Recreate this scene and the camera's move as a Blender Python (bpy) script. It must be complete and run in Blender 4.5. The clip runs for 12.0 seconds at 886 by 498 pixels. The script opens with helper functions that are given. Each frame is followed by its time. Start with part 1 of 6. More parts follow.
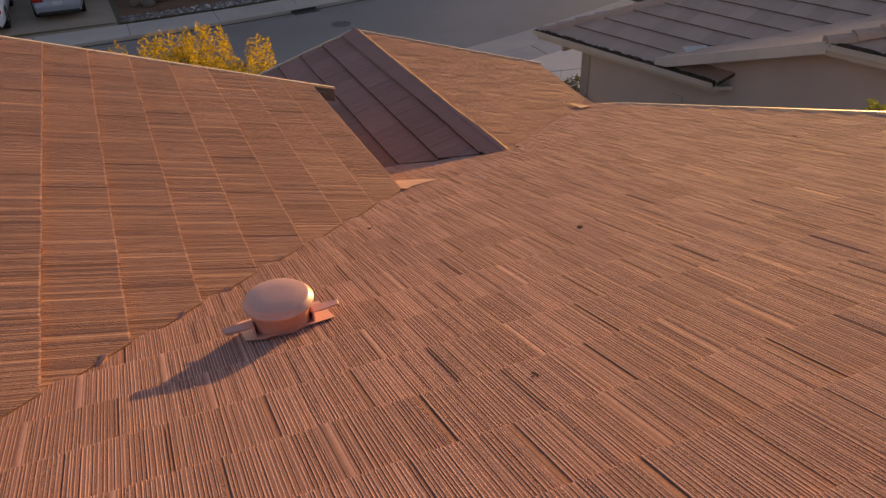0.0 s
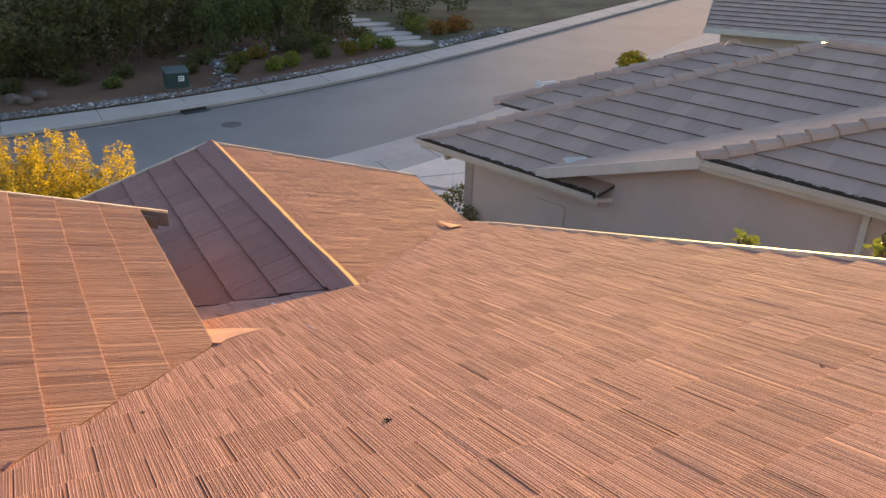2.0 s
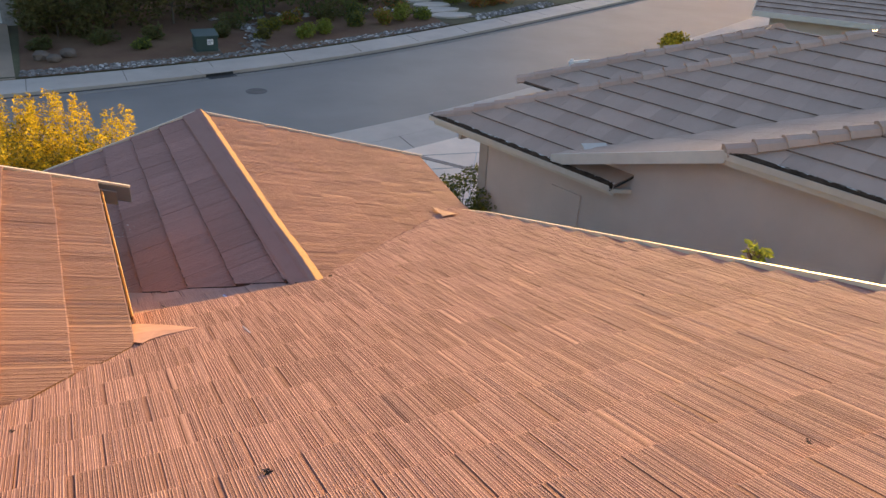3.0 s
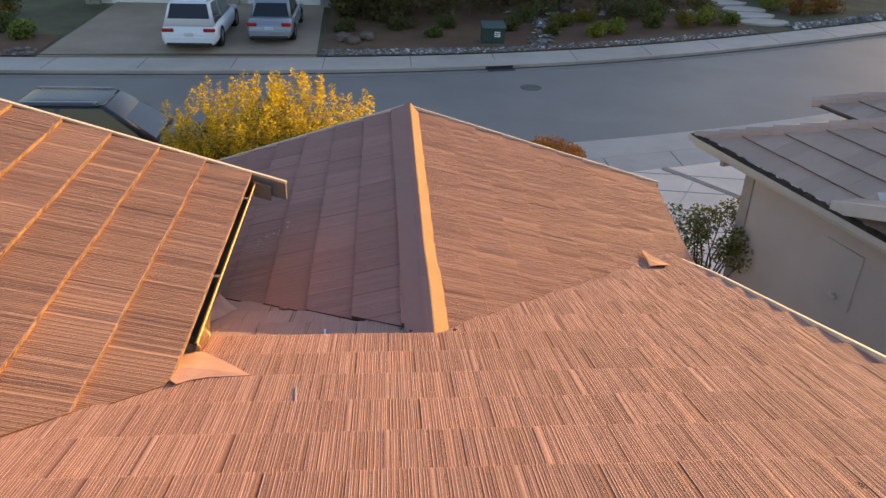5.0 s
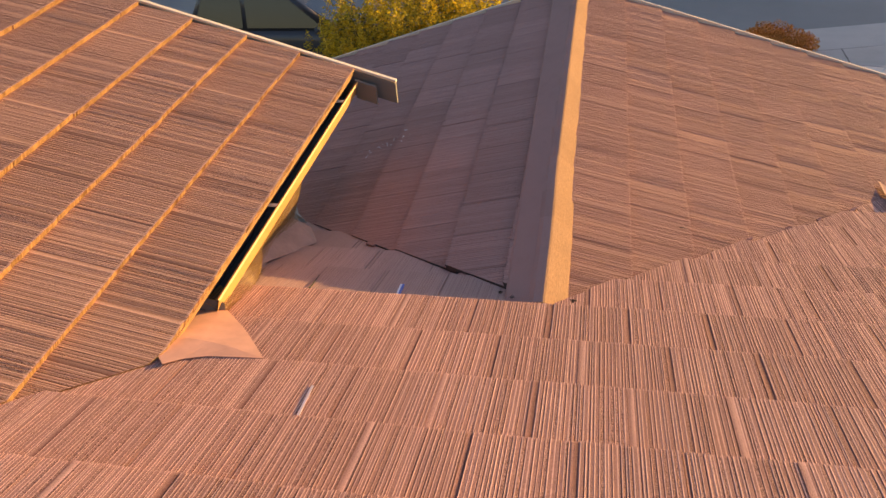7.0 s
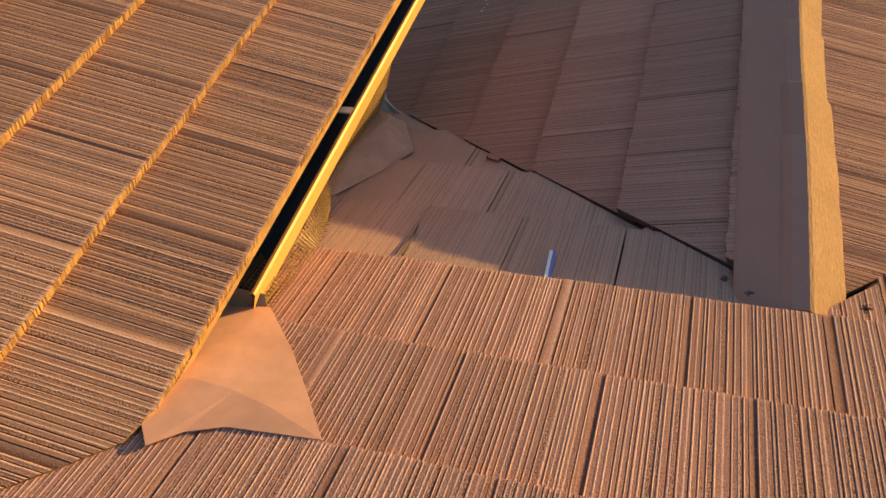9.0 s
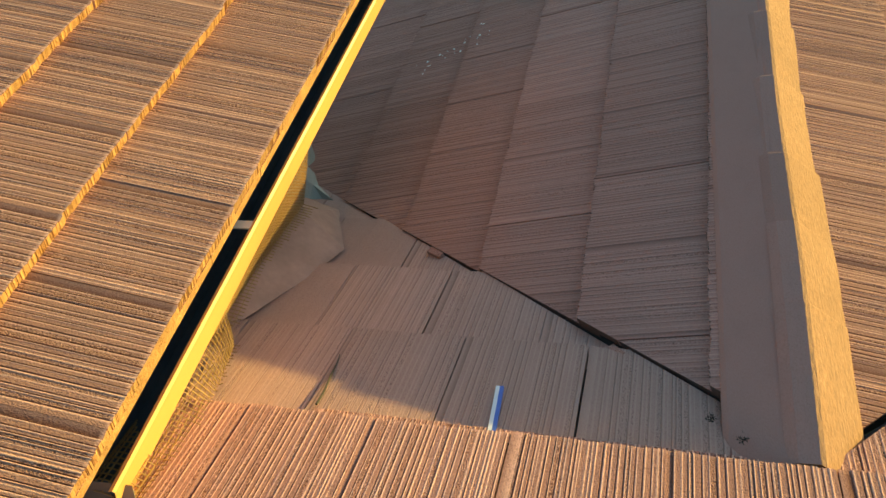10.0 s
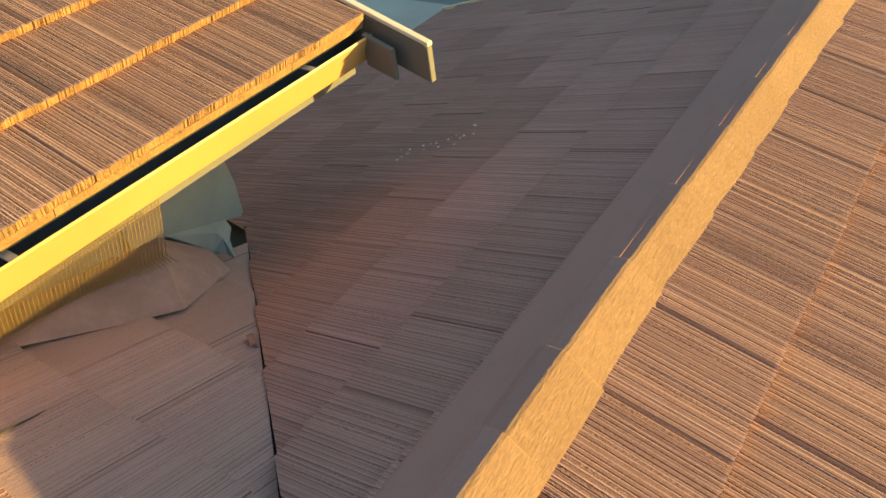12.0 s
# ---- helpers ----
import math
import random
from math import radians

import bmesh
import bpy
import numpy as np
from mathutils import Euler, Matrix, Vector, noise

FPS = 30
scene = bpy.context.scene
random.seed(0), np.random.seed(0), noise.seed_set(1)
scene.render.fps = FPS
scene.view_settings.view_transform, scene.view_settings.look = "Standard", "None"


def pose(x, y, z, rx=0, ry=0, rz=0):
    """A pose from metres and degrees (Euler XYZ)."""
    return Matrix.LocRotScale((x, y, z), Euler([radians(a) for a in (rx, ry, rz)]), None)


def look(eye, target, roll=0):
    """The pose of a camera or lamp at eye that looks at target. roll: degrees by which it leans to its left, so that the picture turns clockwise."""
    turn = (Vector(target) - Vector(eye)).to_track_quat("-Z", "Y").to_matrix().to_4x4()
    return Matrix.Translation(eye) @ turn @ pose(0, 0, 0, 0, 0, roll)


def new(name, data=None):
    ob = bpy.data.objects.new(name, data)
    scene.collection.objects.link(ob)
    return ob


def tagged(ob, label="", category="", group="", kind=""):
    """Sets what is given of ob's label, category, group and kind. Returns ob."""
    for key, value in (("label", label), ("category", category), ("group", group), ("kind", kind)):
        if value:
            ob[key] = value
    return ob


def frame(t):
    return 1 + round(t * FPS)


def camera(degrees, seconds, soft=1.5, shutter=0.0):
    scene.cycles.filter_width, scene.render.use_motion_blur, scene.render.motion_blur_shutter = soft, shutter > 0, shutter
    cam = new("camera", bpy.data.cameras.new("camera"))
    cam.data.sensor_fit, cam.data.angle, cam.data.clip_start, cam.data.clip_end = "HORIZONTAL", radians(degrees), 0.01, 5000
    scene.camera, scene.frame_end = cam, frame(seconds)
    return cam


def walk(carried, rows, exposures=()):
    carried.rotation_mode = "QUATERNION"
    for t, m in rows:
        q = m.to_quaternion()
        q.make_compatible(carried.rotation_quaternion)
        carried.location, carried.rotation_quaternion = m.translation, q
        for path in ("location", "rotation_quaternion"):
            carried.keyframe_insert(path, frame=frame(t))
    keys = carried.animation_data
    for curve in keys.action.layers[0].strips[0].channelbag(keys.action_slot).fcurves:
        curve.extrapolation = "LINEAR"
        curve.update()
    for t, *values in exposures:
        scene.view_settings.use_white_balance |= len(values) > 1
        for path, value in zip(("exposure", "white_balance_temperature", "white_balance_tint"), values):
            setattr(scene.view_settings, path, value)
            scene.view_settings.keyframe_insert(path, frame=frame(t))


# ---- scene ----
from mathutils import geometry

# camera and its walk
cam = camera(59.5, 12.0)
WALK = (
    (0.0, -3.091, -5.711, 2.998, 58.08, 1.16, -23.64),
    (0.5, -2.969, -5.475, 3.034, 63.02, 1.82, -23.12),
    (1.0, -2.803, -5.329, 3.033, 63.71, 4.73, -25.29),
    (1.5, -2.498, -5.262, 3.058, 63.98, 1.81, -24.51),
    (2.0, -2.197, -5.147, 2.973, 64.79, -1.16, -29.68),
    (2.5, -1.833, -4.982, 2.914, 63.46, -1.68, -28.80),
    (4.5, -0.546, -4.104, 2.682, 61.09, -3.49, -9.33),
    (5.0, -0.297, -3.782, 2.602, 61.86, -1.55, -3.87),
    (5.5, -0.150, -3.479, 2.455, 60.10, -1.10, -3.49),
    (6.0, 0.051, -3.168, 2.385, 59.01, -1.10, -2.14),
    (6.5, 0.096, -2.874, 2.270, 56.83, 0.69, 1.67),
    (7.0, 0.144, -2.524, 2.128, 54.23, 3.79, 10.22),
    (9.0, -0.363, -1.286, 1.584, 42.31, 7.31, 16.11),
    (9.5, -0.469, -1.049, 1.490, 41.95, 8.54, 14.54),
    (10.0, -0.335, -0.819, 1.443, 44.10, 9.47, 12.70),
    (10.5, -0.124, -0.614, 1.402, 46.45, 8.74, 13.42),
    (11.0, 0.181, -0.442, 1.371, 47.27, 11.06, 11.33),
    (11.5, 0.444, -0.305, 1.351, 49.24, 8.27, 19.75),
    (12.0, 0.564, -0.174, 1.289, 51.85, 6.92, 34.81),
)
walk(cam, [(r[0], pose(*r[1:])) for r in WALK],
     exposures=((0.0, 1.62, 8250, 40), (0.4, 2.47, 7150, 32), (2.7, 2.55, 7150, 27), (4.3, 2.53, 7150, 26), (5.5, 2.51, 7200, 26), (7.0, 2.32, 7350, 31), (9.0, 2.07, 7700, 13), (9.5, 2.30, 7450, 0), (10.5, 2.53, 7300, -7), (12.0, 2.54, 7300, -2)))

# ---- light: a low evening sun, a clear sky, and an added unseen hill that shades the street ----
SUN_AZ, SUN_EL = 39.5, 2.7     # degrees from +x towards +y, and above the horizon
SUN = Vector((math.cos(radians(SUN_EL)) * math.cos(radians(SUN_AZ)),
              math.cos(radians(SUN_EL)) * math.sin(radians(SUN_AZ)), math.sin(radians(SUN_EL))))
world = bpy.data.worlds.new("world")
scene.world = world
world.use_nodes = True
wn = world.node_tree
sky = wn.nodes.new("ShaderNodeTexSky")
sky.sky_type = 'NISHITA'
sky.sun_disc = False
sky.ozone_density = 2.2
sky.dust_density = 0.8
sky.sun_elevation = radians(SUN_EL)
sky.sun_rotation = radians(90 - SUN_AZ)
wn.links.new(sky.outputs[0], wn.nodes["Background"].inputs[0])
wn.nodes["Background"].inputs[1].default_value = 0.15
sun_data = bpy.data.lights.new("sun", 'SUN')
sun_data.energy = 2.2
sun_data.angle = radians(0.53)
sun_data.color = (1.0, 0.755, 0.265)
sun_lamp = new("sun", sun_data)
sun_lamp.matrix_world = look(SUN * 100, (0, 0, 0))


# ---- materials ----
def material(name):
    m = bpy.data.materials.new(name)
    m.use_nodes = True
    nt = m.node_tree
    return m, nt, nt.nodes["Principled BSDF"]


def math_node(nt, op, a, b=None, c=None):
    n = nt.nodes.new("ShaderNodeMath")
    n.operation = op
    for i, v in enumerate((a, b, c)):
        if v is None:
            continue
        if isinstance(v, (int, float)):
            n.inputs[i].default_value = v
        else:
            nt.links.new(v, n.inputs[i])
    return n.outputs[0]


def mix_colour(nt, fac, a, b, blend='MIX'):
    n = nt.nodes.new("ShaderNodeMix")
    n.data_type = 'RGBA'
    n.blend_type = blend
    for sock, v in ((n.inputs[0], fac), (n.inputs[6], a), (n.inputs[7], b)):
        if isinstance(v, (int, float)):
            sock.default_value = v
        elif isinstance(v, tuple):
            sock.default_value = (*v, 1.0)
        else:
            nt.links.new(v, sock)
    return n.outputs[2]


def noise_tex(nt, vec, scale, detail=2.0, rough=0.5, dims='3D'):
    n = nt.nodes.new("ShaderNodeTexNoise")
    n.noise_dimensions = dims
    n.inputs["Scale"].default_value = scale
    n.inputs["Detail"].default_value = detail
    n.inputs["Roughness"].default_value = rough
    if vec is not None:
        nt.links.new(vec, n.inputs["Vector"])
    return n.outputs[0]


def remap(nt, v, a, b, c=0.0, d=1.0):
    n = nt.nodes.new("ShaderNodeMapRange")
    nt.links.new(v, n.inputs[0])
    for i, x in enumerate((a, b, c, d)):
        n.inputs[i + 1].default_value = x
    return n.outputs[0]


def bump(nt, bsdf, height, strength, distance):
    n = nt.nodes.new("ShaderNodeBump")
    n.inputs["Strength"].default_value = strength
    n.inputs["Distance"].default_value = distance
    nt.links.new(height, n.inputs["Height"])
    nt.links.new(n.outputs[0], bsdf.inputs["Normal"])
    return n


def coords(nt, which="Object"):
    return nt.nodes.new("ShaderNodeTexCoord").outputs[which]


def surface(name, colour, rough=0.7, var=0.25, scale=3.0, grain=60.0, relief=0.002, metal=0.0, second=None, spec=0.4):
    """A plain weathered surface: large stains, fine grain and a little relief."""
    m, nt, b = material(name)
    vec = coords(nt)
    big = noise_tex(nt, vec, scale, 4.0, 0.6)
    fine = noise_tex(nt, vec, grain, 3.0, 0.6)
    dark = tuple(c * (1 - var) for c in colour)
    lite = tuple(min(1.0, c * (1 + var)) for c in (second or colour))
    col = mix_colour(nt, remap(nt, big, 0.3, 0.7), dark, lite)
    col = mix_colour(nt, remap(nt, fine, 0.35, 0.65, 0.0, var * 0.8), col, tuple(c * 0.6 for c in colour))
    nt.links.new(col, b.inputs["Base Color"])
    b.inputs["Roughness"].default_value = rough
    b.inputs["Metallic"].default_value = metal
    b.inputs["Specular IOR Level"].default_value = spec
    if relief:
        bump(nt, b, fine, 0.6, relief)
    return m


def shake_tile(name, light, dark, core, relief=0.0012, grit=0.45, patch=0.08, grime=0.3, arris=0.0, pit=(330.0, 190.0), rough=0.9, spec=0.15):
    """Concrete shake: crowns paled for wear and sun, grooves darkened for dirt and rib shadow, by the rib map; gritty
    bands, tone changing from tile to tile, stains.
    """
    m, nt, b = material(name)
    uv = nt.nodes.new("ShaderNodeUVMap")
    uv.uv_map = "UVMap"
    rib = nt.nodes.new("ShaderNodeUVMap")
    rib.uv_map = "rib"
    info = nt.nodes.new("ShaderNodeObjectInfo").outputs["Random"]
    isle = nt.nodes.new("ShaderNodeNewGeometry").outputs["Random Per Island"]
    seed = math_node(nt, 'FRACT', math_node(nt, 'ADD', math_node(nt, 'MULTIPLY', info, 7.31), math_node(nt, 'MULTIPLY', isle, 3.7)))
    sep = nt.nodes.new("ShaderNodeSeparateXYZ")
    nt.links.new(uv.outputs[0], sep.inputs[0])
    rs = nt.nodes.new("ShaderNodeSeparateXYZ")
    nt.links.new(rib.outputs[0], rs.inputs[0])
    crown, rough_band = rs.outputs[0], rs.outputs[1]
    shift = math_node(nt, 'MULTIPLY', seed, 37.0)

    def stretched(su, sv):
        c = nt.nodes.new("ShaderNodeCombineXYZ")
        nt.links.new(math_node(nt, 'MULTIPLY_ADD', sep.outputs[0], su, shift), c.inputs[0])
        nt.links.new(math_node(nt, 'MULTIPLY', sep.outputs[1], sv), c.inputs[1])
        nt.links.new(shift, c.inputs[2])
        return c.outputs[0]
    pits = noise_tex(nt, stretched(*pit), 1.0, 2.0, 0.6)
    blotch = noise_tex(nt, stretched(16.0, 9.0), 1.0, 3.0, 0.6)
    streak = noise_tex(nt, stretched(120.0, 2.5), 1.0, 2.0, 0.6)
    stain = noise_tex(nt, coords(nt, "Object"), 1.7, 4.0, 0.6)
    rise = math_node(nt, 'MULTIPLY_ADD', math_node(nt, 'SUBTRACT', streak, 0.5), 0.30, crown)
    # shadow in the grooves and sun on the crowns go into the colour
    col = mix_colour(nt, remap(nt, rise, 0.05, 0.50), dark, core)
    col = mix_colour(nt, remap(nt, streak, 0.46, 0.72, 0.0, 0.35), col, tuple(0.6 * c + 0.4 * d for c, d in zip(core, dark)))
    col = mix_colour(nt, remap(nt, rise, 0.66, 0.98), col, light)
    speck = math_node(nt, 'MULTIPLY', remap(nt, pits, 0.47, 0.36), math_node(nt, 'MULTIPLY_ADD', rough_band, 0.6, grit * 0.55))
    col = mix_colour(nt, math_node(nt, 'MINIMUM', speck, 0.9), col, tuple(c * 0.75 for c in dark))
    spark = math_node(nt, 'MULTIPLY', remap(nt, pits, 0.60, 0.68), math_node(nt, 'MULTIPLY_ADD', rough_band, 0.5, 0.12))
    col = mix_colour(nt, spark, col, tuple(min(1.0, c * 1.25) for c in light))
    if arris:
        worn = math_node(nt, 'MULTIPLY', remap(nt, sep.outputs[1], 0.011, 0.004), remap(nt, blotch, 0.36, 0.50, 0.3, 1.0))
        col = mix_colour(nt, math_node(nt, 'MULTIPLY', worn, arris), col, tuple(min(1.0, c * 1.2) for c in light))
    tone = mix_colour(nt, seed, (1 - patch, 1 - patch * 1.1, 1 - patch * 1.2), (1 + patch, 1 + patch, 1 + patch))
    col = mix_colour(nt, 1.0, col, tone, 'MULTIPLY')
    col = mix_colour(nt, remap(nt, blotch, 0.48, 0.78, 0.0, grime), col, tuple(c * 0.8 for c in core))
    col = mix_colour(nt, remap(nt, stain, 0.45, 0.75, 0.0, grime), col, tuple(c * 0.75 for c in core))
    nt.links.new(col, b.inputs["Base Color"])
    b.inputs["Roughness"].default_value = rough
    b.inputs["Specular IOR Level"].default_value = spec
    height = math_node(nt, 'MULTIPLY', remap(nt, pits, 0.32, 0.62), math_node(nt, 'MULTIPLY_ADD', rough_band, 0.8, 0.35))
    height = math_node(nt, 'MULTIPLY_ADD', streak, 0.5, height)
    bump(nt, b, height, 1.0, relief)
    return m


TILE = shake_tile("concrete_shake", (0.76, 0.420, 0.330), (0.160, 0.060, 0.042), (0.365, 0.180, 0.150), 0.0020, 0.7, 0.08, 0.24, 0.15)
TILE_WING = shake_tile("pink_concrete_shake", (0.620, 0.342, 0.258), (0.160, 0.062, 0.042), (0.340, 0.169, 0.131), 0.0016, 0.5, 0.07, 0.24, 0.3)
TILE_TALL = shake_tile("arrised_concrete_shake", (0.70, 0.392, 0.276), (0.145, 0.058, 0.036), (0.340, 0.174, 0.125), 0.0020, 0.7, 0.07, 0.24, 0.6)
# copies of the tile for the slopes in shade, their contrast evened out to suit
TILE_LOW = shake_tile("shaded_concrete_shake", (0.47, 0.252, 0.207), (0.22, 0.110, 0.090), (0.38, 0.200, 0.166), 0.0014, 0.35, 0.11)
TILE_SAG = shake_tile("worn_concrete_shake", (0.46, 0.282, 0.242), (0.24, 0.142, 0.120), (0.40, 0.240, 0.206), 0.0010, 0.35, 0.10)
TILE_OLD = shake_tile("neighbour_tile", (0.53, 0.355, 0.27), (0.46, 0.30, 0.225), (0.44, 0.29, 0.215), 0.0010, 0.3, 0.10, rough=0.55, spec=0.5)
TILE_FAR = shake_tile("far_tile", (0.34, 0.20, 0.16), (0.22, 0.11, 0.09), (0.28, 0.15, 0.12), 0.0015, 0.4, 0.10)
# ridge concrete in two copies: sun-gold for the lit leg, duller for the shaded one
CAP = shake_tile("sunlit_cap_concrete", (0.47, 0.280, 0.172), (0.29, 0.167, 0.105), (0.32, 0.178, 0.103), 0.0016, 0.6, 0.05, 0.45, pit=(240.0, 45.0))
CAP_SHADED = shake_tile("shaded_ridge_concrete", (0.36, 0.198, 0.166), (0.28, 0.150, 0.124), (0.34, 0.184, 0.155), 0.0006, 0.2, 0.06, 0.3)
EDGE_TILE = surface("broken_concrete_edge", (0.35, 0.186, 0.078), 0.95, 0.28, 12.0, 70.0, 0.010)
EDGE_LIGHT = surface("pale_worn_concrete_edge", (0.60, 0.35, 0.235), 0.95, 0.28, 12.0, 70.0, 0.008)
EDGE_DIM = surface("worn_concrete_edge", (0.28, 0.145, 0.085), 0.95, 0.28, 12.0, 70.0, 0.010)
# darker copy of the edge for the shaded slopes: shade put into the colour
EDGE_SHADE = surface("shaded_concrete_edge", (0.12, 0.066, 0.054), 0.95, 0.28, 12.0, 70.0, 0.006)
# butts of the old tiles, coloured dark because they face away from the sun
EDGE_OLD = surface("shaded_old_edge", (0.17, 0.115, 0.092), 0.95, 0.2, 9.0, 90.0, 0.003)
UNDER = surface("underlay", (0.035, 0.03, 0.028), 0.9)
YELLOW = surface("cream_gutter_paint", (0.60, 0.315, 0.11), 0.45, 0.06, 2.0, 90.0, 0.0006)
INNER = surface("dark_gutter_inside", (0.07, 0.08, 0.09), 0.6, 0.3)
BOARD = surface("grey_brown_board_paint", (0.17, 0.145, 0.122), 0.6, 0.12, 2.0, 80.0, 0.0008)
EDGE = surface("cream_edge_metal", (0.78, 0.62, 0.46), 0.5, 0.08)
FLASH = surface("terracotta_painted_metal", (0.60, 0.29, 0.195), 0.55, 0.16, 5.0, 22.0, 0.0016)
VENT = surface("terracotta_vent_paint", (0.72, 0.345, 0.265), 0.36, 0.10, 6.0, 40.0, 0.0006, spec=0.6)
TEAL = surface("grey_green_sheet_metal", (0.27, 0.285, 0.255), 0.5, 0.15, 4.0, 60.0, 0.0006)
STUCCO = surface("beige_stucco", (0.56, 0.445, 0.385), 0.9, 0.07, 1.2, 120.0, 0.003)
TRIM = surface("taupe_trim_paint", (0.42, 0.34, 0.29), 0.6, 0.1)
LIGHT_TRIM = surface("pale_trim_paint", (0.60, 0.53, 0.46), 0.6, 0.08)
ASPHALT = surface("asphalt", (0.185, 0.162, 0.14), 0.55, 0.14, 0.35, 40.0, 0.001, spec=0.6)
CONCRETE = surface("pavement_concrete", (0.46, 0.39, 0.325), 0.6, 0.12, 0.8, 40.0, 0.002)
DRIVE = surface("driveway_concrete", (0.37, 0.27, 0.19), 0.9, 0.14, 0.6, 40.0, 0.002)
SLAB = surface("warm_slab_concrete", (0.84, 0.65, 0.51), 0.6, 0.10, 0.9, 40.0, 0.002)
BARK = surface("bark_mulch", (0.20, 0.085, 0.048), 0.95, 0.35, 0.45, 18.0, 0.02, second=(0.15, 0.085, 0.045))
GRASS = surface("dry_ground", (0.12, 0.085, 0.045), 0.95, 0.4, 0.4, 12.0, 0.02, second=(0.11, 0.11, 0.05))
IRON = surface("cast_iron", (0.035, 0.033, 0.032), 0.7, 0.2)
JOINT = surface("dark_joint", (0.07, 0.06, 0.055), 0.95, 0.2)
WHITE = surface("white_paint", (0.75, 0.75, 0.73), 0.5, 0.05)


# ---- building helpers ----
def map_uv(me, rows):
    """Two maps from a row (u, v, crown, rough band) for each vertex."""
    at = np.zeros(len(me.loops), dtype=np.int32)
    me.loops.foreach_get("vertex_index", at)
    table = np.array(rows, dtype=np.float32)[at]
    for name, cols in (("UVMap", table[:, :2]), ("rib", table[:, 2:4])):
        lay = me.uv_layers.new(name=name)
        lay.data.foreach_set("uv", np.ascontiguousarray(cols).ravel())


def link_mesh(name, verts, faces, mat, parent=None, label="", uv=None, index=None):
    me = bpy.data.meshes.new(name)
    me.from_pydata([tuple(v) for v in verts], [], faces)
    if uv is not None:
        map_uv(me, uv)
    if index is not None:
        me.polygons.foreach_set("material_index", index)
    me.update()
    for m in (mat if isinstance(mat, (list, tuple)) else [mat]):
        me.materials.append(m)
    ob = new(name, me)
    if parent is not None:
        ob.parent = parent
    if label:
        ob["label"] = label
    return ob


def give_rib(bm, crown, band):
    """A rib map of one value for a piece without ribs."""
    lay = bm.loops.layers.uv.new("rib")
    for f in bm.faces:
        for l in f.loops:
            l[lay].uv = (crown, band)


def part(name, bm, mat, parent=None, label="", smooth=False):
    me = bpy.data.meshes.new(name)
    bmesh.ops.recalc_face_normals(bm, faces=bm.faces)
    bm.to_mesh(me)
    bm.free()
    for m in (mat if isinstance(mat, (list, tuple)) else [mat]):
        me.materials.append(m)
    if smooth:
        for p in me.polygons:
            p.use_smooth = True
    ob = new(name, me)
    if parent is not None:
        ob.parent = parent
    if label:
        ob["label"] = label
    return ob


def box_bm(bm, lo, hi, m=None, bevel=0.0):
    """Adds a box between two corners, turned by m, to bm."""
    r = bmesh.ops.create_cube(bm, size=1.0)
    vs = r["verts"]
    for v in vs:
        v.co = Vector([(lo[i] + hi[i]) / 2 + v.co[i] * (hi[i] - lo[i]) for i in range(3)])
    if bevel:
        es = list({e for v in vs for e in v.link_edges})
        b = bmesh.ops.bevel(bm, geom=es, offset=bevel, segments=2, affect='EDGES', profile=0.5)
        vs = list({v for f in b["faces"] for v in f.verts} | {v for v in vs if v.is_valid})
    if m is not None:
        for v in vs:
            v.co = m @ v.co
    return vs


def prism_bm(bm, pts, down):
    """A solid from a ring of points pushed along the vector down."""
    top = [bm.verts.new(p) for p in pts]
    low = [bm.verts.new(Vector(p) + Vector(down)) for p in pts]
    n = len(pts)
    bm.faces.new(top)
    bm.faces.new(low[::-1])
    for i in range(n):
        bm.faces.new((top[i], low[i], low[(i + 1) % n], top[(i + 1) % n]))


def sweep_bm(bm, section, start, end, side, up):
    """A closed section (side, up) drawn from start to end."""
    a, b = Vector(start), Vector(end)
    s, u = Vector(side), Vector(up)
    r0 = [bm.verts.new(a + s * p[0] + u * p[1]) for p in section]
    r1 = [bm.verts.new(b + s * p[0] + u * p[1]) for p in section]
    n = len(section)
    for i in range(n):
        bm.faces.new((r0[i], r0[(i + 1) % n], r1[(i + 1) % n], r1[i]))
    bm.faces.new(r0[::-1])
    bm.faces.new(r1)


def empty(name, at=(0, 0, 0)):
    ob = new(name)
    ob.location = at
    ob.empty_display_size = 0.3
    return ob


def clip_ring(ring, poly):
    """A ring of 2D points cut to a convex polygon that runs counter-clockwise."""
    out = [tuple(p) for p in ring]
    n = len(poly)
    for i in range(n):
        (ax, ay), (bx, by) = poly[i], poly[(i + 1) % n]
        src, out = out, []
        for j in range(len(src)):
            p, q = src[j], src[(j + 1) % len(src)]
            dp = (bx - ax) * (p[1] - ay) - (by - ay) * (p[0] - ax)
            dq = (bx - ax) * (q[1] - ay) - (by - ay) * (q[0] - ax)
            if dp >= 0:
                out.append(p)
            if dp * dq < 0:
                t = dp / (dp - dq)
                out.append((p[0] + (q[0] - p[0]) * t, p[1] + (q[1] - p[1]) * t))
        if len(out) < 3:
            return []
    return out


